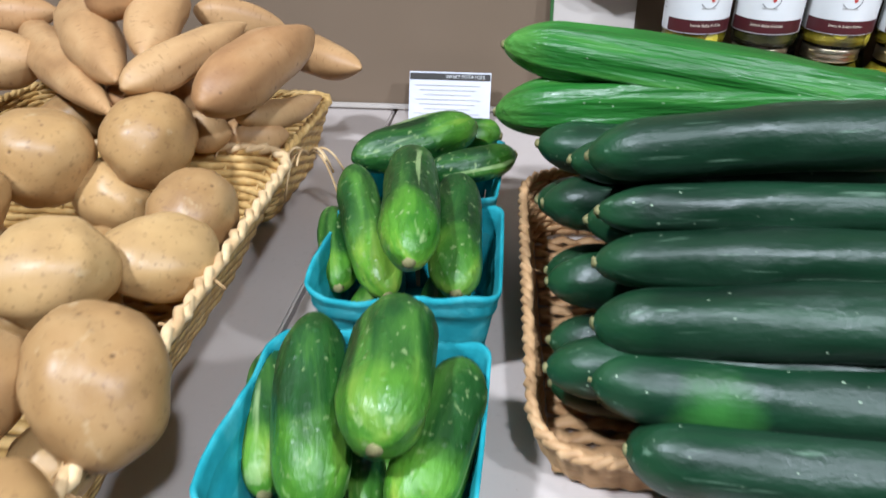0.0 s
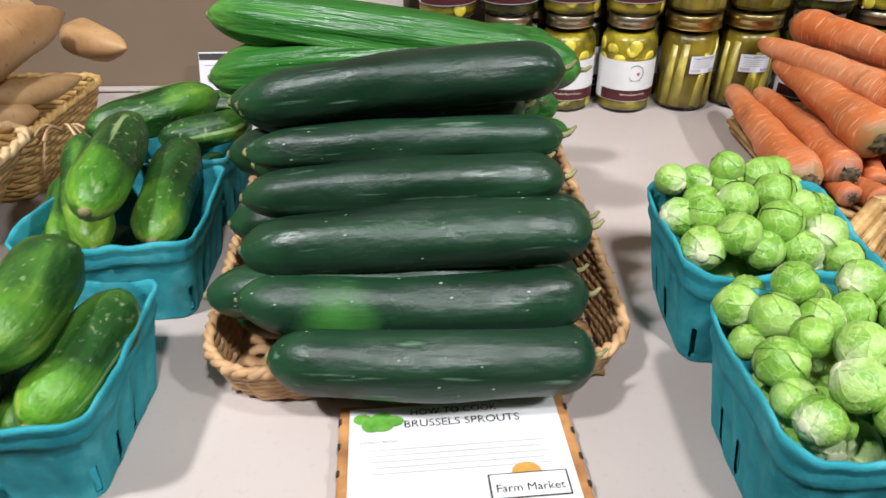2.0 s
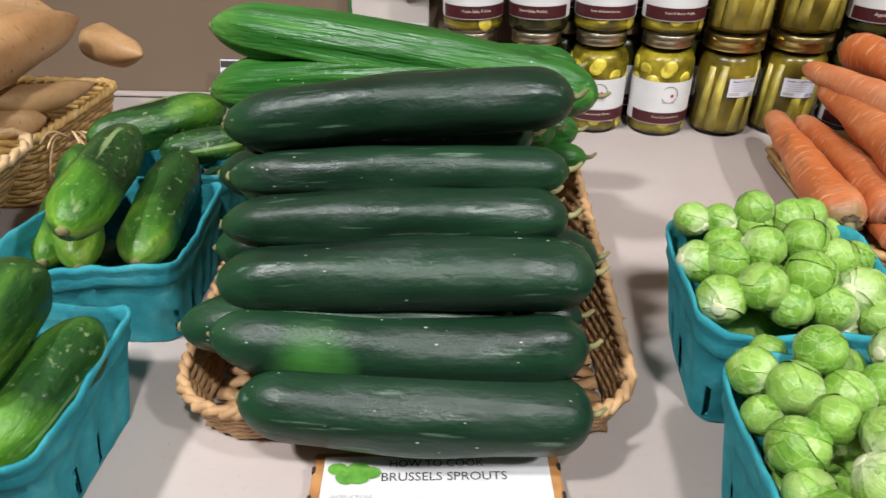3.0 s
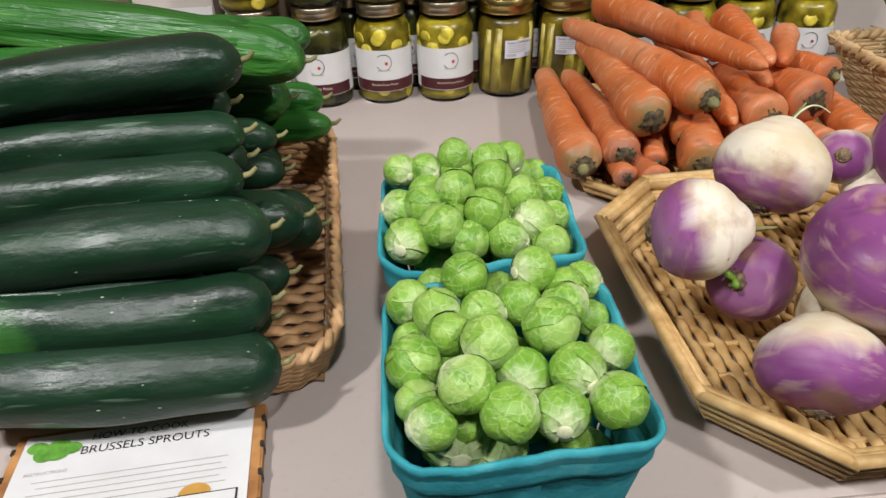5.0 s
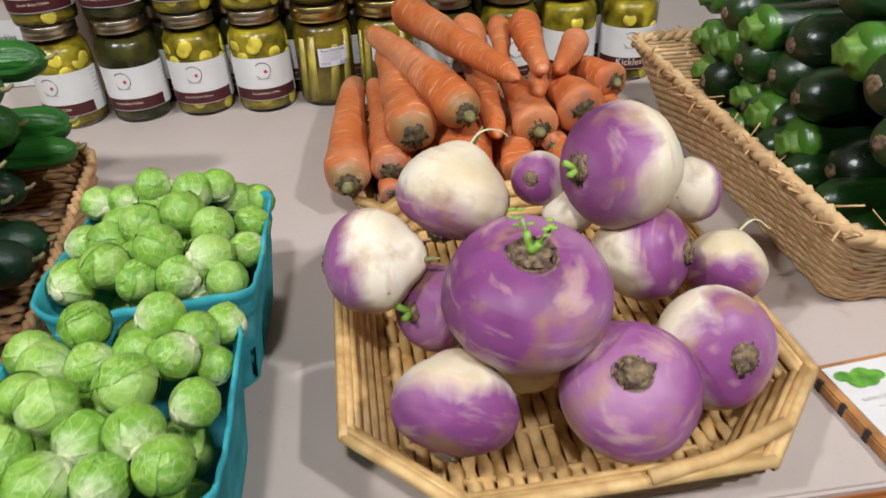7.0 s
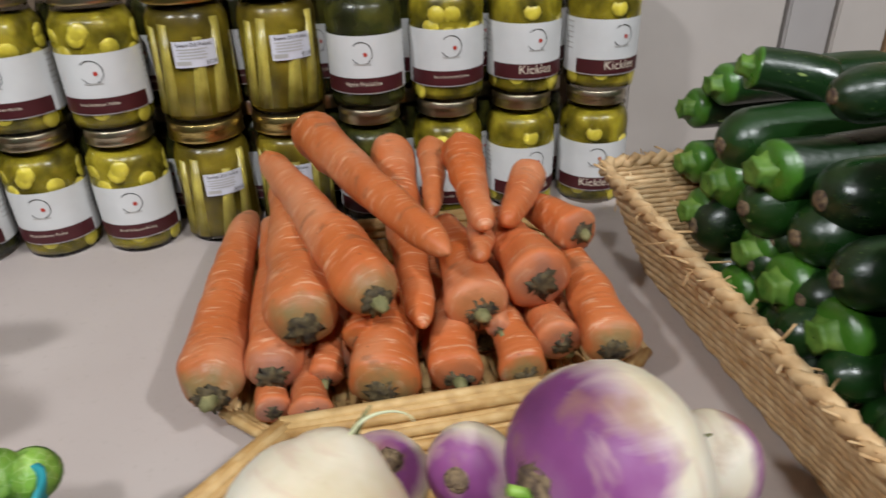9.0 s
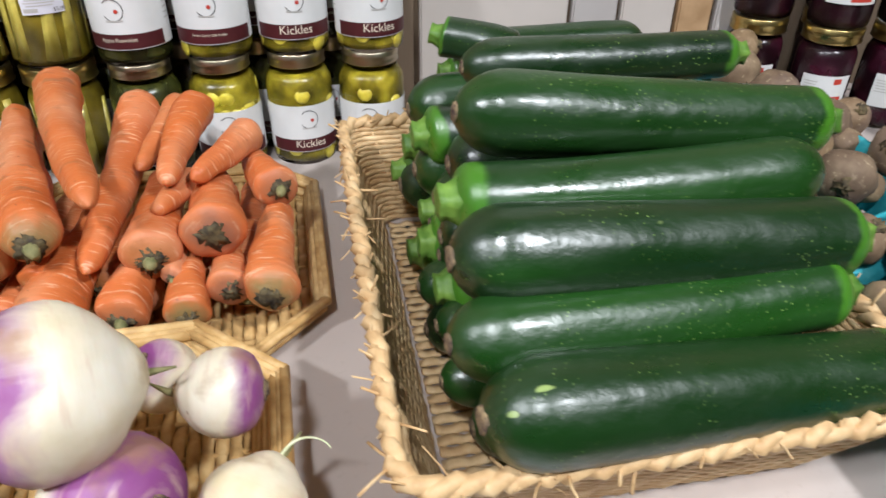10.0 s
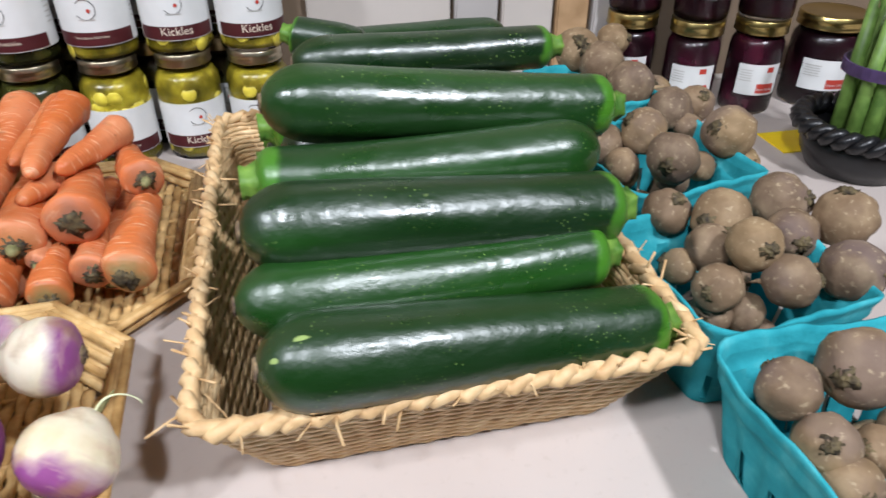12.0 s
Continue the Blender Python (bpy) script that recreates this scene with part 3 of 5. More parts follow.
tray(pose(0.899, 0.648, TOP, 0, 0, 7), 0.269, 0.275, 0.045, 0.016, 0.05, "flat octagonal cane tray piled with carrots", 2, 8)


def tie():
    """The knotted raffia at the corner of a basket."""
    rng = random.Random(12)
    thing = empty("raffia_tie", pose(0.048, 0.52, TOP + 0.066), "pale knotted raffia tie hanging from a basket corner", "tie")
    for k in range(7):
        a = rng.uniform(-2.4, 1.2)
        L = rng.uniform(0.02, 0.045)
        o = Vector((math.cos(a), math.sin(a), 0))
        pts = [Vector((0, 0, 0)) + o * L * s + Vector((0, 0, math.sin(s * 2.6) * 0.014 - s * s * 0.035 * (k % 3) / 1.5)) for s in np.linspace(0, 1, 9)]
        part("strand", tube(pts, 0.0012, 5), STRAW, thing)


tie()


# ---- moulded pulp baskets ----
def pulp_mesh(w, h):
    """Flared walls with vent slots, ribs, a double rim band and a floor."""
    n, shells = 96, []
    levels = [0.0, 0.03, 0.1, 0.2, 0.32, 0.36, 0.5, 0.62, 0.72, 0.74, 0.8, 0.86, 0.88, 0.94, 1.0]
    base = outline(1, 1, 0.13, n, True)

    def ring(v, inset):
        k = w * (0.40 + 0.10 * v) * 2
        bulge = 0.0
        if v >= 0.74:
            bulge = 0.0022 if (0.78 < v < 0.82 or v > 0.92) else 0.001
        out = []
        for i, p in enumerate(base):
            rib = 0.0009 * math.cos(i / n * 2 * math.pi * 20) if 0.05 < v < 0.7 else 0.0
            o = p.normalized() * (bulge + rib - inset)
            sag = -0.006 * math.exp(-((i % 24) - 9) ** 2 / 30.0) * (v > 0.7) + 0.0026 * noise.noise(Vector((i * 0.35, v * 3, w * 50)))
            out.append((p.x * k + o.x, p.y * k + o.y, v * h + 0.001 + sag))
        return out

    for inset in (0.0, 0.0025):
        verts, faces = [], []
        for v in levels:
            verts += ring(v, inset)
        for L in range(len(levels) - 1):
            for i in range(n):
                side = i % 24
                slot = levels[L] >= 0.03 and levels[L + 1] <= 0.36 and side in (3, 9, 15)
                if slot:
                    continue
                j = (i + 1) % n
                q = (L * n + i, L * n + j, L * n + n + j, L * n + n + i)
                faces.append(q if inset == 0 else q[::-1])
        shells.append((verts, faces))
    top = len(levels) - 1
    verts, faces = join(shells)
    o2 = len(shells[0][0])
    for i in range(n):
        j = (i + 1) % n
        faces.append((top * n + i, top * n + j, o2 + top * n + j, o2 + top * n + i))
    faces.append(tuple(range(n))[::-1])
    faces.append(tuple(o2 + n + i for i in range(n)))
    return verts, faces


def pulp_basket(x, y, turn, size, h, label):
    ob = empty("berry_basket", pose(x, y, TOP, 0, 0, turn), label, "basket", "teal pulp baskets")
    verts, faces = pulp_mesh(size, h)
    split = 0.725 * h
    wall = [f for f in faces if len(f) < 5 and max(verts[k][2] for k in f) <= split]
    band = [f for f in faces if len(f) < 5 and max(verts[k][2] for k in f) > split]
    part("wall", (verts, wall), PULP, ob)
    part("rim_band", (verts, band), PULP, ob, "folded double rim")
    part("bottom", (verts, [f for f in faces if len(f) > 4]), PULP, ob)
    return ob


for bx, by, turn, size, what in (
    (0.215, 0.199, 7, 0.1315, "pickling cucumbers"), (0.196, 0.367, 9, 0.1295, "pickling cucumbers"), (0.174, 0.502, 6, 0.125, "pickling cucumbers"),
    (0.684, 0.219, 6.5, 0.1225, "brussels sprouts"), (0.668, 0.365, 5, 0.126, "brussels sprouts"),
):
    pulp_basket(bx, by, turn, size, 0.088 if bx > 0.5 else 0.077, "teal moulded pulp basket full of " + what)
for bx, by, turn, size in ((1.459, 0.466, 9, 0.134), (1.470, 0.640, 11, 0.138), (1.458, 0.815, 9, 0.126), (1.472, 0.322, 5, 0.136)):
    pulp_basket(bx, by, turn, size, 0.081, "teal moulded pulp basket full of muddy beets")


# ---- roots and fruit ----
def potato(x, y, z, r, i):
    rng = random.Random(100 + i)
    st = (rng.uniform(1.0, 1.25), rng.uniform(0.88, 1.05), rng.uniform(0.8, 0.95))
    ob = part("potato", ball(r, rng, st, 0.13, 0.9, 36, 24), POTATO)
    ob.matrix_basis = pose(x, y, z, rng.uniform(-25, 25), rng.uniform(-25, 25), rng.uniform(0, 360))
    tagged(ob, "smooth brown potato with small dark eyes", "potato", "potatoes in the basket")


POTATOES = [
    (-0.106, 0.365, 1.017, 0.0425),
    (-0.037, 0.408, 1.02, 0.0392),
    (0.015, 0.23, 1.016, 0.0371),
    (0.097, 0.161, 1.008, 0.0358),
    (0.04, 0.134, 1.011, 0.031),
    (0.106, 0.08, 0.999, 0.0284),
    (0.045, 0.288, 0.994, 0.0338),
    (0.038, 0.342, 0.996, 0.0348),
    (-0.119, 0.294, 1.012, 0.0344),
    (-0.069, 0.231, 0.999, 0.0312),
    (-0.06, 0.379, 0.982, 0.0301),
    (-0.227, 0.408, 1.019, 0.0331),
    (0.093, 0.055, 0.971, 0.0238),
    (0.003, 0.12, 0.972, 0.0274),
    (0.068, 0.145, 0.96, 0.0246),
    (-0.18, 0.496, 0.993, 0.0366),
]
for i, row in enumerate(POTATOES):
    potato(*row, i)
rng = random.Random(5)
for i in range(26):
    potato(rng.uniform(-0.22, 0.035), rng.uniform(0.03, 0.38), rng.choice((0.94, 0.965)), rng.uniform(0.028, 0.034), 50 + i)


def sweet_potato(p, q, r, i):
    rng = random.Random(200 + i)
    L = (Vector(q) - Vector(p)).length + 0.8 * r

    def shape(s):
        return round_end(s, 0.35, 0.5, 0.6, 0.8) * (1 - 0.15 * s) + 0.05
    ob = part("sweet_potato", rod(L, r, shape, rng, 18, 22, rng.uniform(-0.006, 0.006), 0.2, freq=0.9), SWEET)
    ob.matrix_basis = between(p, q, rng.uniform(0, 6))
    tagged(ob, "tan sweet potato with tapered ends", "sweet potato", "sweet potatoes in the basket")


SWEETS = [
    ((-0.213, 0.581, 1.081), (-0.074, 0.433, 1.063), 0.0273),
    ((-0.297, 0.594, 1.05), (-0.073, 0.413, 1.041), 0.0227),
    ((-0.051, 0.419, 1.062), (-0.015, 0.541, 1.079), 0.0185),
    ((-0.093, 0.564, 1.101), (-0.059, 0.459, 1.074), 0.0229),
    ((0.013, 0.426, 1.052), (0.028, 0.589, 1.061), 0.0282),
    ((-0.031, 0.688, 1.014), (0.051, 0.652, 1.012), 0.0216),
    ((0.003, 0.485, 1.014), (0.034, 0.585, 0.999), 0.0136),
    ((-0.281, 0.495, 1.045), (-0.224, 0.512, 1.046), 0.0287),
    ((-0.013, 0.484, 0.988), (0.027, 0.509, 0.989), 0.0201),
    ((-0.324, 0.56, 1.07), (-0.264, 0.589, 1.071), 0.0208),
    ((-0.08, 0.583, 1.081), (-0.016, 0.617, 1.062), 0.0171),
    ((-0.096, 0.451, 1.032), (-0.056, 0.464, 1.033), 0.0208),
    ((-0.081, 0.51, 1.025), (-0.023, 0.475, 1.013), 0.0219),
    ((-0.034, 0.466, 1.002), (-0.008, 0.47, 1.003), 0.0203),
    ((-0.138, 0.509, 1.108), (-0.091, 0.526, 1.109), 0.0204),
]
for i, row in enumerate(SWEETS):
    sweet_potato(*row, i)
rng = random.Random(6)
for i in range(16):
    x, y = rng.uniform(-0.24, -0.08), rng.uniform(0.5, 0.6)
    z = rng.choice((0.93, 0.96, 0.985))
    sweet_potato((x, y, z), (x + rng.uniform(0.03, 0.09), y + rng.uniform(-0.04, 0.04), z), rng.uniform(0.02, 0.027), 40 + i)


BENDS = (-0.004, -0.007, 0.002, 0.003, 0.002, 0.004, 0.006, 0.004)


def cucumber(p, q, r, i, material, label, stem=True, ribs=0):
    rng = random.Random(300 + i)
    p, q = Vector(p), Vector(q)
    L = (q - p).length

    def shape(s):
        return round_end(s, 0.15, 0.11, 0.55, 0.5) * (0.88 + 0.1 * math.sin(s * math.pi) + 0.05 * s)
    ob = part("cucumber", rod(L, r, shape, rng, 36 if ribs else 28, 44, BENDS[i] if i < 8 else rng.uniform(-0.006, 0.006), 0.11, ribs, 0.06 if ribs else 0.0, 0.7), material)
    ob.color = (1.0, 1.0, 1.0, 1.0) if i == 1 else (0.0, 0.0, 0.0, 1.0)
    ob.matrix_basis = between(p, q, rng.uniform(0, 6) if abs(q.z - p.z) > 1 else 0)
    tagged(ob, label, "cucumber", "long cucumbers in the basket")
    if stem:
        e = L / 2
        bits = tube([(e - 0.003, 0, 0), (e + 0.004, 0.001, 0.001), (e + 0.008, 0.003, 0.004)], lambda s: 0.0024 - 0.0012 * s, 6)
        part("stem", bits, DRY, ob, "short dried stalk")
        part("blossom_end", ball(0.0035, rng, (0.8, 1, 1), 0.5, 2, 8, 6), DRY, ob).location = (-e + 0.001, 0, 0)
    return ob


CUKES = [
    ((0.354, 0.23, 0.951), (0.554, 0.258, 0.946), 0.0238),
    ((0.331, 0.252, 0.978), (0.548, 0.28, 0.976), 0.0215),
    ((0.329, 0.274, 0.999), (0.548, 0.302, 1.012), 0.0219),
    ((0.326, 0.296, 1.025), (0.53, 0.324, 1.035), 0.0174),
    ((0.324, 0.318, 1.046), (0.528, 0.346, 1.054), 0.0154),
    ((0.315, 0.34, 1.07), (0.527, 0.368, 1.091), 0.0194),
    ((0.237, 0.47, 1.043), (0.519, 0.46, 1.072), 0.0227),
    ((0.24, 0.482, 1.093), (0.544, 0.455, 1.062), 0.0217),
]
for i, (p, q, r) in enumerate(CUKES):
    if i < 6:
        cucumber(p, q, r, i, CUKE, "long dark green cucumber with a waxy skin")
    else:
        cucumber(p, q, r, i, CUKE_PALE, "long light green ridged cucumber on top of the pile", True, 9)
FILL = [
    ((0.503, 0.40, 1.052), 0.2, 0.0165),
    ((0.518, 0.37, 1.026), 0.2, 0.0170),
    ((0.512, 0.46, 1.000), 0.2, 0.0150),
    ((0.520, 0.44, 0.981), 0.2, 0.0150),
    ((0.552, 0.36, 0.986), 0.2, 0.0205),
    ((0.553, 0.40, 0.955), 0.2, 0.0190),
    ((0.545, 0.33, 0.960), 0.2, 0.0165),
    ((0.538, 0.30, 0.946), 0.2, 0.0150),
    ((0.535, 0.45, 0.940), 0.2, 0.0190),
    ((0.500, 0.50, 0.960), 0.2, 0.0180),
]
for i, (q, L, r) in enumerate(FILL):
    cucumber((q[0] - L, q[1] - 0.028, q[2]), q, r, 20 + i, CUKE, "long dark green cucumber deep in the pile")
LIGHT = [
    ((0.528, 0.55, 1.053), 0.24, 0.0165),
    ((0.516, 0.50, 1.017), 0.2, 0.0195),
    ((0.534, 0.54, 1.001), 0.2, 0.0165),
    ((0.543, 0.52, 0.985), 0.2, 0.0140),
]
for i, (q, L, r) in enumerate(LIGHT):
    cucumber((q[0] - L, q[1] + 0.0, q[2]), q, r, 40 + i, CUKE_PALE, "light green cucumber at the back of the pile", True, 9)
for i, (x, y, z) in enumerate(((0.318, 0.262, 0.972), (0.31, 0.33, 0.985), (0.305, 0.38, 0.96), (0.29, 0.43, 0.99), (0.315, 0.32, 0.945), (0.3, 0.37, 1.02), (0.32, 0.29, 0.935), (0.29, 0.41, 1.045))):
    cucumber((x - 0.012, y, z), (x + 0.19, y + 0.03, z), 0.0195, 60 + i, CUKE, "long dark green cucumber deep in the pile")


def pickler(p, q, r, i):
    rng = random.Random(400 + i)
    p, q = Vector(p), Vector(q)
    L = (q - p).length + 1.0 * r

    def shape(s):
        return round_end(s, 0.3, 0.26, 0.55, 0.5) * (0.93 + 0.07 * math.sin(s * 3))
    ob = part("pickling_cucumber", rod(L, r, shape, rng, 26, 26, rng.uniform(-0.003, 0.004), 0.12, 7, 0.03, 0.9), PICKLER)
    ob.matrix_basis = between(p, q, rng.uniform(0, 6))
    tagged(ob, "short mottled green pickling cucumber in a teal basket", "cucumber", "pickling cucumbers")
    part("blossom_scar", ball(0.0042, rng, (0.5, 1, 1), 0.3, 2, 10, 6), DRY, ob).location = (L / 2 - 0.0006, 0, 0)


PICKLERS = [
    ((0.176, 0.241, 0.993), (0.209, 0.152, 0.965), 0.0202),
    ((0.227, 0.243, 1.009), (0.241, 0.163, 1.007), 0.0225),
    ((0.262, 0.237, 0.98), (0.257, 0.158, 0.967), 0.0197),
    ((0.215, 0.207, 0.947), (0.231, 0.164, 0.946), 0.0112),
    ((0.141, 0.251, 0.957), (0.172, 0.17, 0.944), 0.015),
    ((0.13, 0.431, 0.997), (0.187, 0.331, 0.962), 0.0173),
    ((0.181, 0.426, 1.017), (0.215, 0.301, 1.012), 0.0206),
    ((0.213, 0.447, 0.988), (0.238, 0.33, 0.973), 0.0199),
    ((0.114, 0.417, 0.965), (0.146, 0.343, 0.952), 0.0149),
    ((0.127, 0.461, 0.998), (0.2, 0.531, 1.002), 0.0208),
    ((0.187, 0.466, 0.988), (0.243, 0.503, 0.991), 0.015),
    ((0.175, 0.574, 0.978), (0.217, 0.575, 0.978), 0.0168),
]
for i, row in enumerate(PICKLERS):
    pickler(*row, i)
for i, (x, y) in enumerate(((0.185, 0.2), (0.235, 0.21), (0.17, 0.36), (0.22, 0.37), (0.155, 0.5), (0.2, 0.5))):
    pickler((x, y + 0.03, 0.93), (x, y - 0.025, 0.93), 0.017, 30 + i)


def sprout_mesh(seed):
    """A tight head with overlapping leaf edges and a cut base."""
    rng = random.Random(seed)
    head = ball(1.0, rng, (1, 1, 1.02), 0.06, 1.6, 22, 14)
    leaves = []
    for k in range(6):
        a0 = k * 2.4 + rng.random()
        span, top = rng.uniform(1.0, 1.4), rng.uniform(0.55, 1.15)
        verts, faces = [], []
        for u in range(9):
            for v in range(7):
                uu, vv = (u / 8 - 0.5) * 2, v / 6
                th = math.pi * (0.97 - vv * (0.45 + 0.28 * top) * (1 - 0.28 * uu * uu))
                a = a0 + uu * span * math.sin(max(0.25, min(th, math.pi - 0.2)))
                r = 1.012 + 0.03 * vv + 0.03 * abs(uu) ** 3 + 0.035 * k / 6 + 0.006 * math.sin(uu * 9 + k) * vv
                verts.append((r * math.sin(th) * math.cos(a), r * math.sin(th) * math.sin(a), r * math.cos(th)))
        for u in range(8):
            for v in range(6):
                i = u * 7 + v
                faces.append((i, i + 7, i + 8, i + 1))
        leaves.append((verts, faces))
    return head, leaves


SPROUT_MESHES = []
for k in range(5):
    head, leaves = sprout_mesh(900 + k)
    a = part("brussels_sprout", head, SPROUT)
    for leaf in leaves:
        part("leaf", leaf, SPROUT, a)
    base = part("cut_stalk", ball(0.32, random.Random(k), (1, 1, 0.3), 0.1, 2, 12, 6), WHITE_CORE, a, "pale cut stalk")
    base.location = (0, 0, -1.0)
    tagged(a, "small green brussels sprout with tight leaves", "brussels sprout", "sprouts in the teal baskets")
    SPROUT_MESHES.append(a)


def sprout(x, y, z, r, i):
    rng = random.Random(500 + i)
    m = pose(x, y, z, rng.uniform(-120, 120), rng.uniform(-120, 120), rng.uniform(0, 360))
    src = SPROUT_MESHES[i % 5]
    r *= 1.08
    if i < 5:
        src.matrix_basis = m @ Matrix.Diagonal((r, r, r, 1))
        return
    ob = copy_thing(src, m)
    ob.scale = (r, r, r)


SPROUTS_A = [
    (0.631, 0.263, 0.987, 0.0117),
    (0.644, 0.286, 0.982, 0.0093),
    (0.662, 0.269, 1.001, 0.0116),
    (0.647, 0.248, 0.992, 0.0121),
    (0.655, 0.218, 1.003, 0.01),
    (0.671, 0.247, 0.992, 0.0114),
    (0.674, 0.206, 1.008, 0.012),
    (0.681, 0.28, 0.982, 0.0105),
    (0.691, 0.257, 0.992, 0.0111),
    (0.7, 0.275, 1.001, 0.0114),
    (0.717, 0.27, 0.991, 0.0114),
    (0.728, 0.284, 0.986, 0.0105),
    (0.714, 0.248, 0.997, 0.0113),
    (0.704, 0.219, 1.007, 0.0126),
    (0.729, 0.255, 0.983, 0.0093),
    (0.733, 0.218, 0.994, 0.0106),
    (0.714, 0.196, 1.0, 0.0115),
    (0.685, 0.225, 0.984, 0.0087),
    (0.689, 0.198, 0.995, 0.0117),
    (0.664, 0.181, 1.005, 0.0118),
    (0.638, 0.205, 0.995, 0.0123),
    (0.641, 0.188, 0.987, 0.01),
    (0.648, 0.174, 0.988, 0.0107),
    (0.663, 0.181, 0.979, 0.0074),
    (0.682, 0.172, 0.997, 0.0119),
    (0.705, 0.176, 0.993, 0.0111),
    (0.731, 0.181, 0.996, 0.0116),
    (0.633, 0.24, 0.979, 0.0091),
]
SPROUTS_B = [
    (0.614, 0.403, 0.998, 0.0106),
    (0.632, 0.404, 0.998, 0.0106),
    (0.653, 0.406, 1.008, 0.011),
    (0.654, 0.405, 0.998, 0.0115),
    (0.678, 0.408, 1.002, 0.0122),
    (0.691, 0.419, 1.0, 0.0112),
    (0.68, 0.379, 1.003, 0.0128),
    (0.655, 0.372, 0.999, 0.0123),
    (0.634, 0.386, 0.989, 0.012),
    (0.616, 0.37, 0.985, 0.0121),
    (0.633, 0.366, 0.99, 0.0124),
    (0.698, 0.43, 0.982, 0.012),
    (0.712, 0.435, 0.977, 0.0113),
    (0.699, 0.373, 0.994, 0.0124),
    (0.718, 0.393, 0.983, 0.0113),
    (0.675, 0.342, 1.0, 0.0131),
    (0.647, 0.33, 0.996, 0.0129),
    (0.655, 0.354, 0.985, 0.0106),
    (0.705, 0.344, 0.99, 0.0132),
    (0.72, 0.368, 0.979, 0.0109),
    (0.625, 0.328, 0.986, 0.0131),
    (0.664, 0.328, 0.986, 0.0119),
    (0.688, 0.33, 0.986, 0.0119),
    (0.716, 0.332, 0.981, 0.0116),
    (0.69, 0.365, 0.98, 0.0093),
]
rng = random.Random(8)
LOWER = [(cx + rng.uniform(-0.036, 0.036), cy + rng.uniform(-0.036, 0.036), 0.938 + 0.015 * (k % 3), 0.0155) for cx, cy in ((0.684, 0.219), (0.668, 0.365)) for k in range(18)]
for i, row in enumerate(SPROUTS_A + SPROUTS_B + LOWER):
    sprout(*row, i)


def carrot(p, q, r, i):
    rng = random.Random(600 + i)
    p, q = Vector(p), Vector(q)
    L = (q - p).length + r

    def shape(s):
        return round_end(s, 0.1, 0.12, 0.55, 0.6) * (1 - 0.52 * s)
    ob = part("carrot", rod(L, r * 1.08, shape, rng, 22, 34, rng.uniform(-0.006, 0.006), 0.16, freq=1.6), CARROT)
    ob.matrix_basis = between(p, q, rng.uniform(0, 6))
    tagged(ob, "stout orange carrot with a trimmed dark crown", "carrot", "carrots on the tray")
    c = part("crown", ball(r * 0.42, rng, (0.32, 1, 1), 0.9, 4, 18, 12), CROWN, ob, "dark trimmed crown")
    c.location = (-L / 2 + r * 0.06, 0, 0)
    if i % 3 == 0:
        part("stalk_stub", tube([(-L / 2 + 0.002, 0, 0), (-L / 2 - 0.004, 0.001, 0.001), (-L / 2 - 0.007, 0.002, 0.003)], lambda s: r * 0.3 * (1 - 0.5 * s), 8), DRY, ob, "short dried stalk stub")


CARROTS = [
    ((0.765, 0.536, 0.937), (0.75, 0.758, 0.944), 0.021),
    ((0.802, 0.542, 0.944), (0.773, 0.735, 0.95), 0.0189),
    ((0.824, 0.551, 0.975), (0.789, 0.737, 0.986), 0.0225),
    ((0.868, 0.547, 0.994), (0.774, 0.757, 1.0), 0.0199),
    ((0.812, 0.767, 1.021), (0.911, 0.55, 1.022), 0.0189),
    ((0.878, 0.77, 1.001), (0.897, 0.551, 0.971), 0.0181),
    ((0.939, 0.729, 1.012), (0.943, 0.61, 1.005), 0.0164),
    ((0.914, 0.764, 1.001), (0.909, 0.654, 0.994), 0.0123),
    ((0.975, 0.582, 0.978), (0.957, 0.66, 0.98), 0.0226),
    ((0.934, 0.568, 0.967), (0.919, 0.667, 0.974), 0.0203),
    ((0.987, 0.69, 1.003), (0.961, 0.621, 1.001), 0.0138),
    ((0.947, 0.644, 0.985), (0.938, 0.592, 0.99), 0.0115),
    ((1.015, 0.639, 0.981), (0.988, 0.696, 0.978), 0.0169),
    ((1.018, 0.545, 0.949), (1.013, 0.642, 0.957), 0.0192),
    ((0.872, 0.528, 0.942), (0.877, 0.62, 0.958), 0.0222),
    ((0.919, 0.536, 0.94), (0.923, 0.608, 0.953), 0.0178),
    ((0.96, 0.539, 0.936), (0.952, 0.591, 0.944), 0.0155),
    ((0.987, 0.559, 0.944), (0.978, 0.608, 0.949), 0.0159),
    ((0.834, 0.547, 0.934), (0.838, 0.587, 0.948), 0.0111),
    ((0.803, 0.523, 0.93), (0.794, 0.567, 0.929), 0.0108),
    ((0.828, 0.516, 0.932), (0.821, 0.564, 0.929), 0.0134),
    ((0.948, 0.56, 0.953), (0.948, 0.612, 0.958), 0.0083),
    ((0.859, 0.556, 0.957), (0.862, 0.596, 0.967), 0.0132),
]
for i, row in enumerate(CARROTS):
    carrot(*row, i)
rng = random.Random(9)
for i in range(9):
    x = 0.785 + 0.026 * i
    carrot((x, 0.58 + rng.uniform(-0.01, 0.02), 0.926), (x + rng.uniform(-0.02, 0.02), 0.72, 0.936), 0.018, 40 + i)


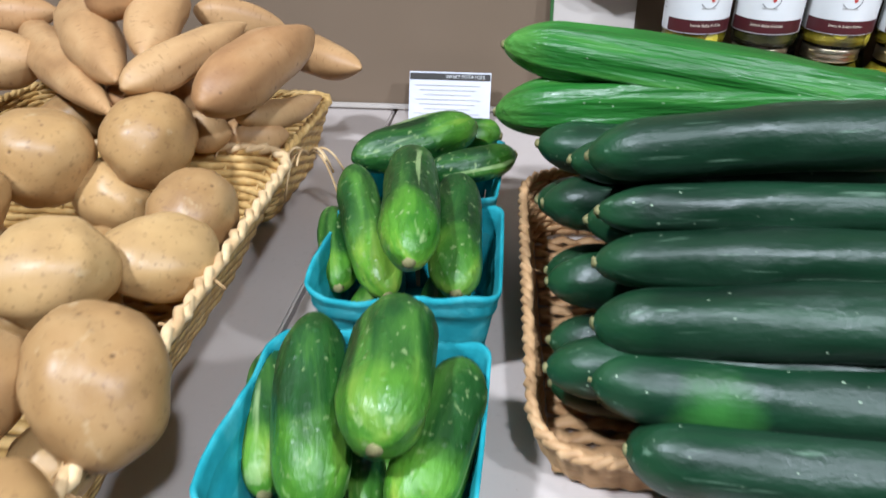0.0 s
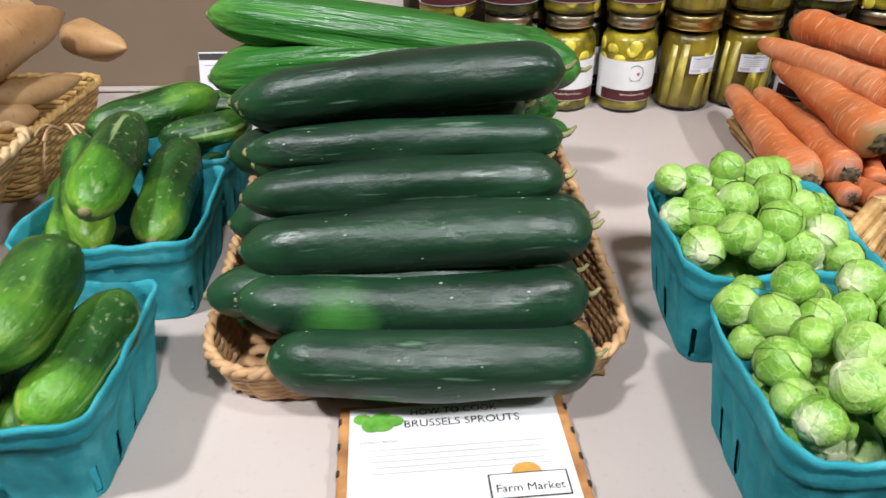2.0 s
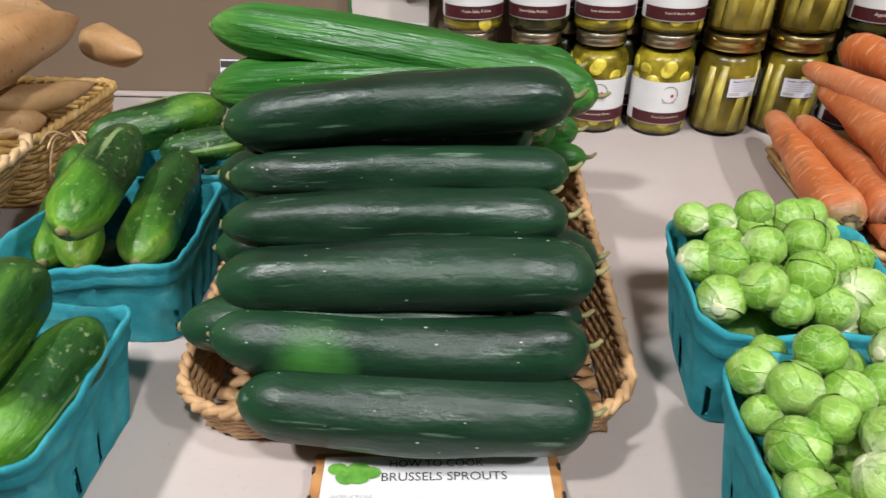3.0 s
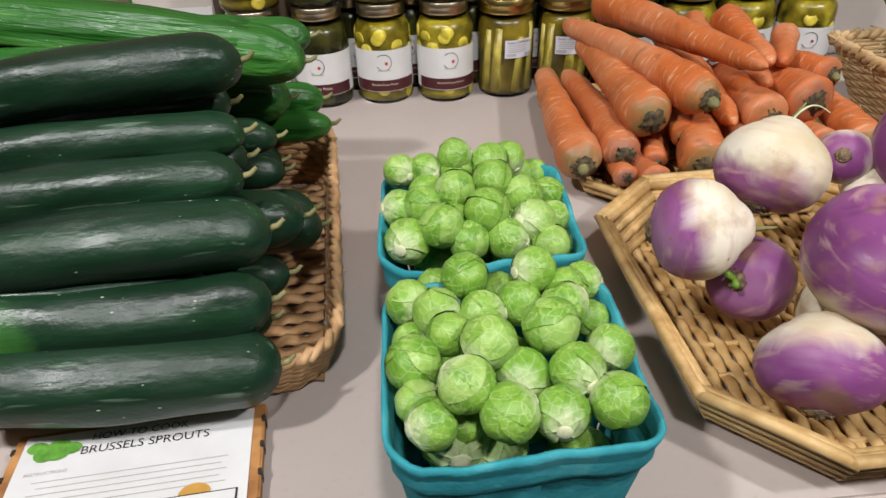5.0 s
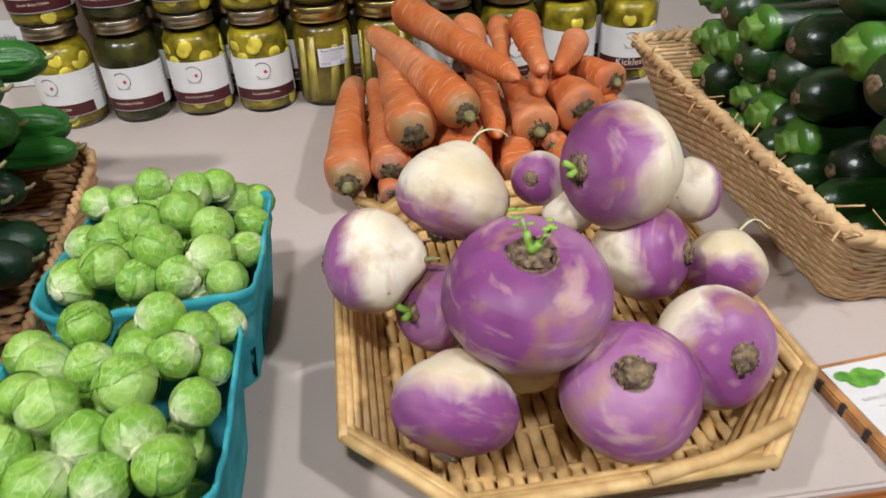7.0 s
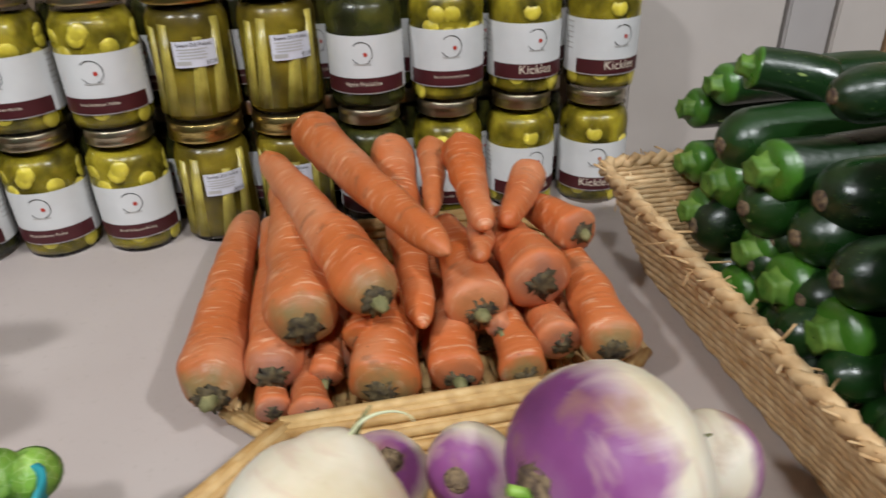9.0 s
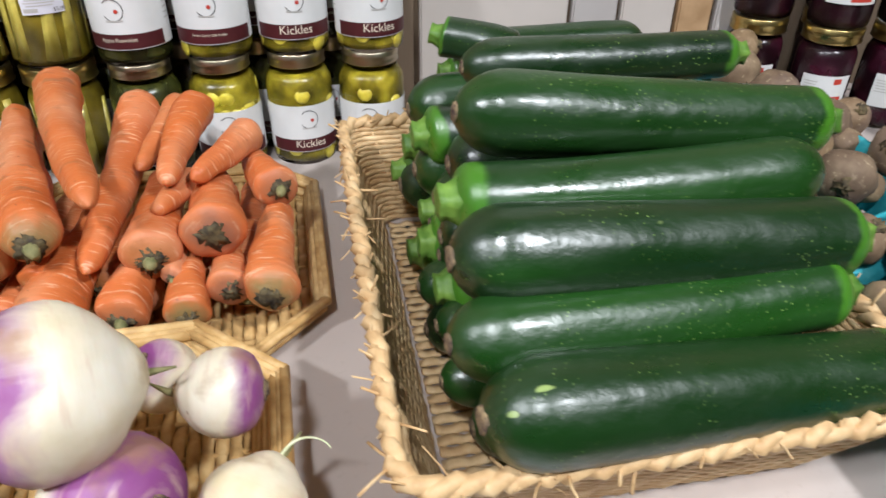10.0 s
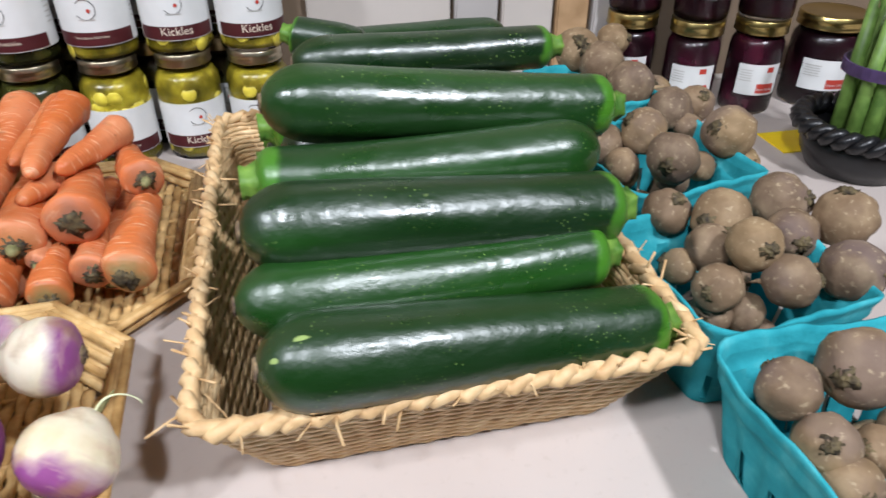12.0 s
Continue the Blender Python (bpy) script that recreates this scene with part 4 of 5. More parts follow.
def turnip(x, y, z, r, i, tilt, turn, flat, crown, white):
    rng = random.Random(700 + i)

    def shape(d):
        return 1 - 0.14 * max(0.0, d.z - 0.6) * 2.0 + 0.35 * max(0.0, -d.z - 0.86) * 3
    ob = part("turnip", ball(r, rng, (1, 1, flat), 0.045, 1.2, 32, 22, shape), TURNIP)
    ob.matrix_basis = pose(x, y, z, 0, 0, turn) @ pose(0, 0, 0, tilt)
    ob.color = (0.42 + white, 0.0, 0.0, 1.0)
    tagged(ob, "purple and white turnip with a trimmed top", "turnip", "turnips on the tray")
    top = r * flat * 0.88
    rings = [moved(tube([(math.cos(a) * rr, math.sin(a) * rr, 0) for a in np.linspace(0, 2 * math.pi, 18, endpoint=False)], 0.0011, 5, True), Matrix.Translation((0, 0, top - 0.0012 * k))) for k, rr in enumerate((r * 0.2, r * 0.25, r * 0.3, r * 0.36, r * 0.42))]
    for ring in rings:
        part("leaf_scar", ring, SCAR, ob)
    part("crown", ball(r * 0.22, rng, (1, 1, 0.4), 0.7, 5, 22, 14), SCAR, ob).location = (0, 0, top)
    tip = -r * flat * 1.0
    part("root", tube([(0, 0, tip + 0.004), (0.002, 0, tip - 0.006), (0.006, 0.003, tip - 0.016)], lambda s: 0.0032 * (1 - 0.85 * s), 6), DRY, ob, "thin root tail")
    if i in (6, 11):
        part("root_hair", tube([(0.02 * s, 0.006 * math.sin(5 * s), tip - 0.014 * math.sin(2.2 * s) - 0.004 * s) for s in np.linspace(0, 1, 16)], lambda s: 0.0009 * (1 - 0.7 * s), 6), WHITE_CORE, ob, "long pale root hair")
    if crown:
        for k in range(crown):
            sprigs = []
            a = k * 2.1
            o = Vector((math.cos(a), math.sin(a), 0))
            L = rng.uniform(0.007, 0.012) if k < 3 else rng.uniform(0.014, 0.02)
            pts = [Vector((0, 0, top)) + o * L * 0.5 * s + Vector((0, 0, L * s)) for s in (0, 0.5, 1)]
            sprigs.append(tube(pts, 0.0022 if k < 3 else 0.001, 6))
            for b in range(0 if k < 3 else 6):
                e = pts[2] + Vector((rng.uniform(-1, 1), rng.uniform(-1, 1), rng.uniform(-1, 1))) * 0.005
                sprigs.append(moved(ball(0.0019, rng, (1.2, 0.7, 0.25), 0.4, 3, 7, 5), Matrix.Translation(e)))
            part("leaf_sprig", join(sprigs), FRESH, ob, "small fresh green leaf sprig")


TURNIPS = [
    (0.893, 0.28, 1.003, 0.0453),
    (0.853, 0.243, 0.958, 0.0342),
    (0.946, 0.25, 0.96, 0.0372),
    (1.002, 0.284, 0.955, 0.0355),
    (0.805, 0.334, 0.99, 0.0318),
    (0.844, 0.328, 0.956, 0.0276),
    (0.856, 0.364, 1.016, 0.0347),
    (0.913, 0.389, 1.012, 0.0183),
    (0.958, 0.367, 1.031, 0.0386),
    (1.019, 0.403, 0.991, 0.0225),
    (0.977, 0.353, 0.976, 0.0314),
    (1.034, 0.36, 0.956, 0.0263),
    (0.932, 0.379, 0.991, 0.0177),
    (0.896, 0.306, 0.941, 0.0285),
    (0.971, 0.446, 0.964, 0.0214),
    (0.876, 0.415, 0.981, 0.0212),
]
STANCES = (
    (14, 10, 0.80, 5, 0.0), (128, -15, 0.80, 0, -0.06), (28, -15, 0.84, 0, 0.06), (62, 15, 0.84, 0, 0.22),
    (98, -100, 0.95, 0, 0.12), (68, -48, 0.9, 2, 0.02), (140, -35, 0.86, 0, 0.22), (65, -30, 0.95, 0, 0.24),
    (80, -62, 0.92, 2, 0.2), (95, 95, 0.95, 0, 0.24), (75, 60, 0.98, 0, 0.06), (118, -30, 0.92, 0, 0.18),
    (150, 40, 0.95, 0, 0.4), (40, 90, 0.9, 0, 0.3), (30, -60, 0.95, 0, 0.35), (20, 40, 0.9, 0, 0.35))
for i, (row, s) in enumerate(zip(TURNIPS, STANCES)):
    turnip(*row, i, *s)


def zucchini(p, q, r, i, stem=True):
    rng = random.Random(800 + i)
    p, q = Vector(p), Vector(q)
    L = (q - p).length

    def shape(s):
        return round_end(s, 0.13, 0.05, 0.5, 0.35) * (1.0 - 0.1 * s + 0.02 * math.sin(7 * s))
    ob = part("zucchini", rod(L, r, shape, rng, 30, 34, rng.uniform(-0.003, 0.003), 0.03, 6, 0.012, 0.8), ZUKE)
    ob.matrix_basis = between(p, q, rng.uniform(-0.5, 0.5))
    tagged(ob, "glossy dark green zucchini with a pale stem", "zucchini", "zucchini in the straw basket")
    e = L / 2
    if stem:
        n, verts, faces = 15, [], []
        for s, rr in ((-0.004, 0.6), (0.001, 0.46), (0.005, 0.38), (0.0085, 0.42), (0.009, 0.28), (0.008, 0.02)):
            for k in range(n):
                w = 2 * math.pi * k / n
                f = rr * (1 + 0.16 * math.cos(5 * w))
                verts.append((e + s, r * f * math.cos(w), r * f * math.sin(w) + 0.06 * s))
        for a in range(5):
            for k in range(n):
                j = (k + 1) % n
                faces.append((a * n + k, a * n + j, a * n + n + j, a * n + n + k))
        part("stem", (verts, faces), STEM, ob, "ridged pale green stem")
    part("blossom_scar", ball(r * 0.26, rng, (0.25, 1, 1), 0.3, 2, 12, 6), SCAR, ob).location = (-e + 0.0006, 0, 0)


ZUKES = [
    ((1.14, 0.357, 1.011), (1.371, 0.399, 0.984), 0.0267),
    ((1.128, 0.39, 1.027), (1.344, 0.433, 1.015), 0.0219),
    ((1.131, 0.419, 1.055), (1.358, 0.456, 1.034), 0.0255),
    ((1.137, 0.463, 1.061), (1.355, 0.496, 1.056), 0.0226),
    ((1.14, 0.502, 1.095), (1.372, 0.532, 1.07), 0.024),
    ((1.153, 0.591, 1.089), (1.352, 0.622, 1.085), 0.0182),
    ((1.147, 0.686, 1.082), (1.208, 0.673, 1.069), 0.0174),
]
for i, (p, q, r) in enumerate(ZUKES):
    if i in (3, 6):
        p, q = q, p
    zucchini(p, q, r, i)
ZUKE_FILL = [
    ((1.164, 0.822, 1.006), 0.0208),
    ((1.136, 0.656, 0.99), 0.0197),
    ((1.142, 0.602, 0.982), 0.0192),
    ((1.135, 0.543, 0.973), 0.0188),
    ((1.114, 0.669, 0.975), 0.0198),
    ((1.132, 0.603, 0.964), 0.0191),
    ((1.12, 0.532, 0.955), 0.0186),
    ((1.13, 0.497, 0.949), 0.0182),
    ((1.134, 0.737, 0.987), 0.0204),
    ((1.181, 0.719, 1.003), 0.0203),
    ((1.129, 0.441, 0.953), 0.0174),
    ((1.155, 0.56, 0.991), 0.019),
    ((1.176, 0.798, 1.035), 0.0208),
    ((1.168, 0.641, 1.006), 0.0195),
]
for i, (p, r) in enumerate(ZUKE_FILL):
    a, b = p, (p[0] + 0.185, p[1] + 0.03, p[2] - 0.003)
    zucchini(*((a, b) if i % 4 else (b, a)), r, 20 + i)
rng = random.Random(17)
count = 40
for level, z in enumerate((0.928, 0.966, 1.004, 1.036)):
    y = 0.425 + 0.045 * level
    while y < 0.705 - 0.012 * level:
        x = 1.128 - 0.1 * (y - 0.56) + rng.uniform(-0.008, 0.016)
        a, b = (x, y, z + rng.uniform(-0.004, 0.004)), (x + 0.2, y + 0.03, z)
        zucchini(*((b, a) if rng.random() < 0.15 else (a, b)), rng.uniform(0.021, 0.025), count)
        count += 1
        y += 0.047


def beet(x, y, z, r, i):
    rng = random.Random(1000 + i)
    r *= 0.94
    ob = part("beet", ball(r, rng, (1, 1, 0.97), 0.1, 1.6, 28, 20), BEET)
    ob.matrix_basis = pose(x, y, z, rng.uniform(-90, 90), rng.uniform(-90, 90), rng.uniform(0, 360))
    tagged(ob, "muddy brown beet with a rough skin", "beet", "beets in the teal baskets")
    part("crown", ball(r * 0.3, rng, (1, 1, 0.7), 0.8, 5, 18, 12), CROWN, ob, "dark purple brown crown").location = (0, 0, r * 0.86)
    part("root", tube([(0, 0, -r * 0.85), (0.001, 0.002, -r * 1.1), (0.004, 0.003, -r * 1.5)], lambda s: r * 0.14 * (1 - 0.8 * s), 6), BEET, ob, "thin root tail")


BEETS = [
    (1.433, 0.535, 0.979, 0.0199),
    (1.467, 0.515, 0.983, 0.0236),
    (1.526, 0.536, 0.982, 0.0247),
    (1.557, 0.499, 0.986, 0.0247),
    (1.451, 0.491, 0.972, 0.0201),
    (1.465, 0.463, 0.992, 0.0203),
    (1.515, 0.496, 0.976, 0.0212),
    (1.434, 0.444, 0.972, 0.0184),
    (1.483, 0.44, 0.976, 0.02),
    (1.534, 0.448, 0.975, 0.0236),
    (1.429, 0.492, 0.957, 0.0148),
]
BEETS_BACK = [
    (1.468, 0.679, 0.982, 0.0238),
    (1.513, 0.726, 0.982, 0.0243),
    (1.541, 0.656, 0.987, 0.0264),
    (1.477, 0.629, 0.977, 0.0255),
    (1.552, 0.751, 0.977, 0.0209),
    (1.431, 0.687, 0.967, 0.022),
    (1.44, 0.654, 0.959, 0.0181),
    (1.525, 0.707, 0.971, 0.0159),
    (1.517, 0.65, 0.956, 0.0151),
    (1.559, 0.652, 0.955, 0.0185),
]
BEETS_FAR = [
    (1.462, 0.893, 0.993, 0.0286),
    (1.481, 0.855, 0.989, 0.0276),
    (1.495, 0.794, 0.985, 0.0273),
    (1.517, 0.923, 0.995, 0.0211),
    (1.449, 0.82, 0.971, 0.0192),
    (1.533, 0.813, 0.97, 0.018),
]
BEETS_NEAR = [
    (1.426, 0.343, 0.978, 0.0187),
    (1.472, 0.351, 0.981, 0.0249),
    (1.424, 0.303, 0.978, 0.0176),
    (1.457, 0.305, 0.967, 0.0148),
    (1.428, 0.286, 0.968, 0.0167),
]
for i, row in enumerate(BEETS + BEETS_BACK + BEETS_FAR + BEETS_NEAR):
    beet(*row, i)
rng = random.Random(13)
for i, (cx, cy) in enumerate(((1.459, 0.466), (1.470, 0.640), (1.458, 0.815), (1.472, 0.322))):
    for k in range(6):
        beet(cx + rng.uniform(-0.032, 0.032), cy + rng.uniform(-0.032, 0.032), 0.925 + 0.02 * (k % 2), 0.016, 60 + 6 * i + k)


# ---- jars ----
JR, JH = 0.0322, 0.110
GROW, TALL = 1.075, 0.120


def letters(text, width, height):
    """A flat mesh of words, centred, as verts in x and z."""
    cu = bpy.data.curves.new("words", "FONT")
    cu.body, cu.align_x, cu.align_y, cu.resolution_u = text, "CENTER", "CENTER", 3
    ob = bpy.data.objects.new("words", cu)
    me = ob.to_mesh()
    verts = [Vector(v.co) for v in me.vertices]
    faces = [tuple(f.vertices) for f in me.polygons]
    ob.to_mesh_clear()
    bpy.data.objects.remove(ob)
    xs = [v.x for v in verts] or [0, 1]
    ys = [v.y for v in verts] or [0, 1]
    k = min(width / (max(xs) - min(xs)), height / (max(ys) - min(ys)))
    return [(v.x * k, v.y * k) for v in verts], faces


def wrap(flat, faces, r, z0, turn=0.0):
    """Lays a flat piece on the front of a cylinder."""
    return [(r * math.sin(x / r + turn), -r * math.cos(x / r + turn), z0 + y) for x, y in flat], faces


def patch(w, h, n=14):
    flat = [(w * (i / n - 0.5), h * (j - 0.5)) for i in range(n + 1) for j in range(2)]
    return flat, [(2 * i, 2 * i + 2, 2 * i + 3, 2 * i + 1) for i in range(n)]


def glass_mesh():
    R, H = JR, JH
    return lathe([(0.0, 0.001), (R * 0.86, 0.0), (R * 0.97, 0.003), (R, 0.008), (R, H * 0.70), (R * 0.97, H * 0.76), (R * 0.86, H * 0.82), (R * 0.80, H * 0.86), (R * 0.80, H * 0.93)], 36)


def jar(x, y, z, kind, i, turn=0.0, wide=1.0):
    rng = random.Random(1200 + i)
    m = along(x, y, z, turn) @ Matrix.Diagonal((GROW * wide, GROW * wide, TALL / JH, 1))
    what = {"chips": "glass jar of sliced pickles with a white and maroon label", "spears": "glass jar of pickle spears with a small white price sticker", "dark": "glass jar of dark pickles with a white and maroon label", "beet": "glass jar of dark red preserves with a white label"}[kind]
    thing = empty("preserve_jar", m, what, "jar", "stacked jars on the counter")
    g = part("glass", glass_mesh(), GLASS, thing, "clear glass")
    g.visible_shadow = False
    R, H = JR, JH
    fill = {"chips": CHIPS, "spears": SPEARS, "dark": DARKBRINE, "beet": BEETBRINE}[kind]
    part("contents", lathe([(0.0, 0.004), (R * 0.84, 0.004), (R * 0.92, 0.009), (R * 0.925, H * 0.69), (R * 0.88, H * 0.76), (R * 0.74, H * 0.82), (0.0, H * 0.83)], 28), fill, thing)
    if kind == "chips":
        bits = []
        for k in range(26):
            a, zz = rng.uniform(-2.0, 2.0), rng.uniform(0.008, H * 0.72)
            disc = lathe([(0.0, 0.0013), (0.0065, 0.0012), (0.0075, 0.0), (0.0065, -0.0012), (0.0, -0.0013)], 10)
            mm = Matrix.Translation((R * 0.90 * math.sin(a), -R * 0.90 * math.cos(a), zz)) @ Euler((math.pi / 2 + rng.uniform(-0.3, 0.3), 0, a)).to_matrix().to_4x4()
            bits.append(moved(disc, mm))
        tagged(part("pickle_slices", join(bits), CHIP, thing), kind="stuff")
    if kind == "spears":
        bits = []
        for k in range(5):
            a = -1.4 + 0.7 * k + rng.uniform(-0.15, 0.15)
            p = Vector((R * 0.82 * math.sin(a), -R * 0.82 * math.cos(a), 0.008))
            q = Vector((R * 0.84 * math.sin(a + 0.2), -R * 0.84 * math.cos(a + 0.2), H * rng.uniform(0.6, 0.76)))
            part("pickle_spear", tube([p, (p + q) / 2, q], lambda s: 0.0075 - 0.003 * s, 7), SPEAR, thing)
    lid_r = R * (0.98 if kind in ("spears", "beet") else 0.84)
    lh = 0.016 if kind in ("spears", "beet") else 0.013
    z0 = H - lh
    prof = [(lid_r * 0.97, z0), (lid_r * 1.02, z0 + 0.001), (lid_r, z0 + 0.003), (lid_r, z0 + lh * 0.55), (lid_r * 1.015, z0 + lh * 0.6), (lid_r, z0 + lh * 0.68), (lid_r, H - 0.001), (lid_r * 0.97, H), (lid_r * 0.9, H - 0.0008), (0, H - 0.0008)]
    part("lid", lathe(prof, 36), LID if kind in ("spears", "beet") else LID_SILVER, thing, "metal screw lid")
    e = R + 0.0004
    if kind == "spears":
        f, q = patch(0.034, 0.020)
        lab = part("sticker", wrap(f, q, e, H * 0.52, 0.12), STICKER, thing, "small white price sticker")
        f, q = letters("Sweet Dill Pickles", 0.028, 0.0028)
        part("words", wrap(f, q, e + 0.0003, H * 0.585, 0.12), INK, lab)
        for k in range(4):
            f, q = patch(0.024 - 0.003 * (k % 2), 0.0009)
            part("print_line", wrap(f, q, e + 0.0003, H * 0.555 - 0.0023 * k, 0.05), INK_GREY, lab)
        f, q = patch(0.011, 0.003)
        part("bar_code", wrap(f, q, e + 0.0003, H * 0.46, -0.18), INK_GREY, lab)
        f, q = letters("$5.00", 0.010, 0.0042)
        part("price", wrap(f, q, e + 0.0003, H * 0.455, 0.5), INK, lab)
    elif kind == "beet":
        f, q = patch(0.056, 0.036)
        lab = part("label", wrap(f, q, e, H * 0.40), PAPER, thing, "white paper label")
        f, q = patch(0.024, 0.011)
        part("maroon_band", wrap(f, q, e + 0.0003, H * 0.31, 0.28), RED_PRINT, lab)
        f, q = letters("Farm Market", 0.022, 0.0045)
        part("words", wrap(f, q, e + 0.0006, H * 0.30, 0.28), PAPER, lab)
        f, q = patch(0.009, 0.006)
        part("red_mark", wrap(f, q, e + 0.0003, H * 0.51, 0.35), RED_PRINT, lab)
        for k in range(5):
            f, q = patch(0.015 - 0.002 * (k % 2), 0.0009)
            part("print_line", wrap(f, q, e + 0.0003, H * 0.5 - 0.003 * k, -0.55), INK_GREY, lab)
    else:
        f, q = patch(2 * math.pi * e * 0.62, 0.047, 24)
        lab = part("label", wrap(f, q, e, H * 0.36), PAPER, thing, "white paper label")
        f, q = patch(2 * math.pi * e * 0.40, 0.0125, 20)
        part("maroon_band", wrap(f, q, e + 0.0003, H * 0.21), MAROON, lab, "maroon band")
        f, q = letters(("Bread & Butter Pickles", "Sweet Baby Pickles", "Kickles", "Sweet Garlic Dill Pickles", "Apple Piesickles")[i % 5 if i < 100 else 2], 0.031, 0.0075 if i >= 100 else 0.006)
        part("words", wrap(f, q, e + 0.0006, H * 0.222), CREAM, lab)
        arc = [(0.0092 * math.cos(a), 0.0092 * math.sin(a)) for a in np.linspace(-2.6, 2.4, 26)]
        verts, faces = [], []
        for k, (ax, ay) in enumerate(arc):
            verts += [(ax, ay), (ax * 0.93, ay * 0.93)]
            if k:
                faces.append((2 * k - 2, 2 * k, 2 * k + 1, 2 * k - 1))
        part("ring_mark", wrap(verts, faces, e + 0.0004, H * 0.45), INK, lab)
        dot = [(0.0018 * math.cos(a) + 0.003, 0.0018 * math.sin(a) - 0.001) for a in np.linspace(0, 6.283, 10, endpoint=False)]
        part("red_mark", wrap(dot, [tuple(range(10))], e + 0.0005, H * 0.45), RED_PRINT, lab)
        f, q = patch(0.014, 0.0012)
        part("print_line", wrap(f, q, e + 0.0004, H * 0.37), INK_GREY, lab)
        for side in (-1, 1):
            for k in range(6):
                f, q = patch(0.009, 0.001)
                part("print_line", wrap(f, q, e + 0.0004, H * 0.54 - 0.0045 * k, side * 1.55), INK_GREY, lab)
    return thing


KINDS = ("chips", "dark", "chips", "chips", "spears", "spears", "dark", "chips", "chips", "chips")
for level in range(2):
    for k in range(10):
        number = {0: 1, 1: 1, 2: 0, 3: 0, 6: 4, 7: 3, 8: 102, 9: 102}.get(k, 0)
        jar(0.359 + 0.0765 * k + 0.001 * level, 0.637 + 0.003 * ((k * 7 + level * 3) % 3), TOP + TALL * level, KINDS[k], number, ((k * 37 + level * 53) % 30) - 15)
for level in range(2):
    for k in range(1, 9):
        jar(0.397 + 0.0765 * k, 0.685, TOP + TALL * level, "dark", 1, (k * 41) % 60 - 30, 0.55)
for k, (jx, jy) in enumerate(((1.587, 0.624), (1.669, 0.61), (1.525, 0.677), (1.626, 0.681))):
    for level in range(2):
        jar(jx, jy, TOP + TALL * level, "beet", 50, (-22, -14, -30, -25)[k], 0.95)
jar(1.774, 0.611, TOP, "beet", 51, -20, 1.25)


# ---- signs ----
def framed_card(m, w, d, title, top_line="", mark=True):
    """A recipe card in a bark-printed frame, lying on the counter."""
    thing = empty("recipe_card", m, "white recipe card with a brown bark frame lying on the counter", "sign")
    part("backing", box(w, d, 0.008, 0.001, (0, 0, 0.004)), CARDBOARD, thing, "brown bark edged board", False)
    part("paper", box(w * 0.91, d * 0.9, 0.001, 0.0, (0, 0, 0.0084)), PAPER, thing, "", False)

    def flat(piece, x, y, z=0.0093):
        return [(vx + x, vy + y, z) for vx, vy in piece[0]], piece[1]
    if title:
        part("words", flat(letters(title, w * 0.5, d * 0.085), w * 0.03, d * 0.27), INK, thing)
    if top_line:
        part("words", flat(letters(top_line, w * 0.38, d * 0.075), 0.0, d * 0.38), INK, thing)
    part("words", flat(letters("INSTRUCTIONS", w * 0.16, d * 0.04), -w * 0.33, d * 0.12), INK_GREY, thing)
    for k in range(5):
        part("print_line", flat(patch(w * (0.74 - 0.05 * (k % 2)), d * 0.007), 0.0, d * (0.05 - 0.05 * k)), INK_GREY, thing)
    rng = random.Random(3)
    leaves = []
    for k in range(14):
        o = (rng.uniform(-1, 1) * w * 0.07, rng.uniform(-1, 1) * d * 0.05)
        leaves.append(([(o[0] + 0.006 * math.cos(a), o[1] + 0.0045 * math.sin(a), 0.0094 + 0.00003 * k) for a in np.linspace(0, 6.283, 9, endpoint=False)], [tuple(range(9))]))
    part("leaf_picture", moved(join(leaves), Matrix.Translation((-w * 0.33, d * 0.31, 0))), GREEN_PRINT, thing)
    if mark:
        part("mark_frame", flat(patch(w * 0.32, d * 0.2), w * 0.26, -d * 0.32), INK, thing)
        part("mark_field", flat(patch(w * 0.305, d * 0.18), w * 0.26, -d * 0.32, 0.0096), PAPER, thing)
        part("words", flat(letters("Farm Market", w * 0.27, d * 0.08), w * 0.26, -d * 0.345, 0.0099), INK, thing)
        arc = [(w * 0.06 * math.cos(a), d * 0.08 * math.sin(a)) for a in np.linspace(0, math.pi, 12)]
        part("mark_arch", flat((arc, [tuple(range(12))]), w * 0.26, -d * 0.22, 0.0095), GOLD_PRINT, thing)
    for k in range(4):
        for s in (-1, 1):
            part("notch", box(0.002, 0.004, 0.0085, 0.0, (s * (w / 2 - 0.0006), d * (0.35 - 0.23 * k), 0.0045)), INK, thing, "", False)
    return thing


framed_card(pose(0.474, 0.207, TOP, 0, 0, 11.5), 0.145, 0.088, "BRUSSELS SPROUTS", "HOW TO COOK")
framed_card(pose(1.162, 0.285, TOP, 0, 0, 12), 0.150, 0.09, "", "")


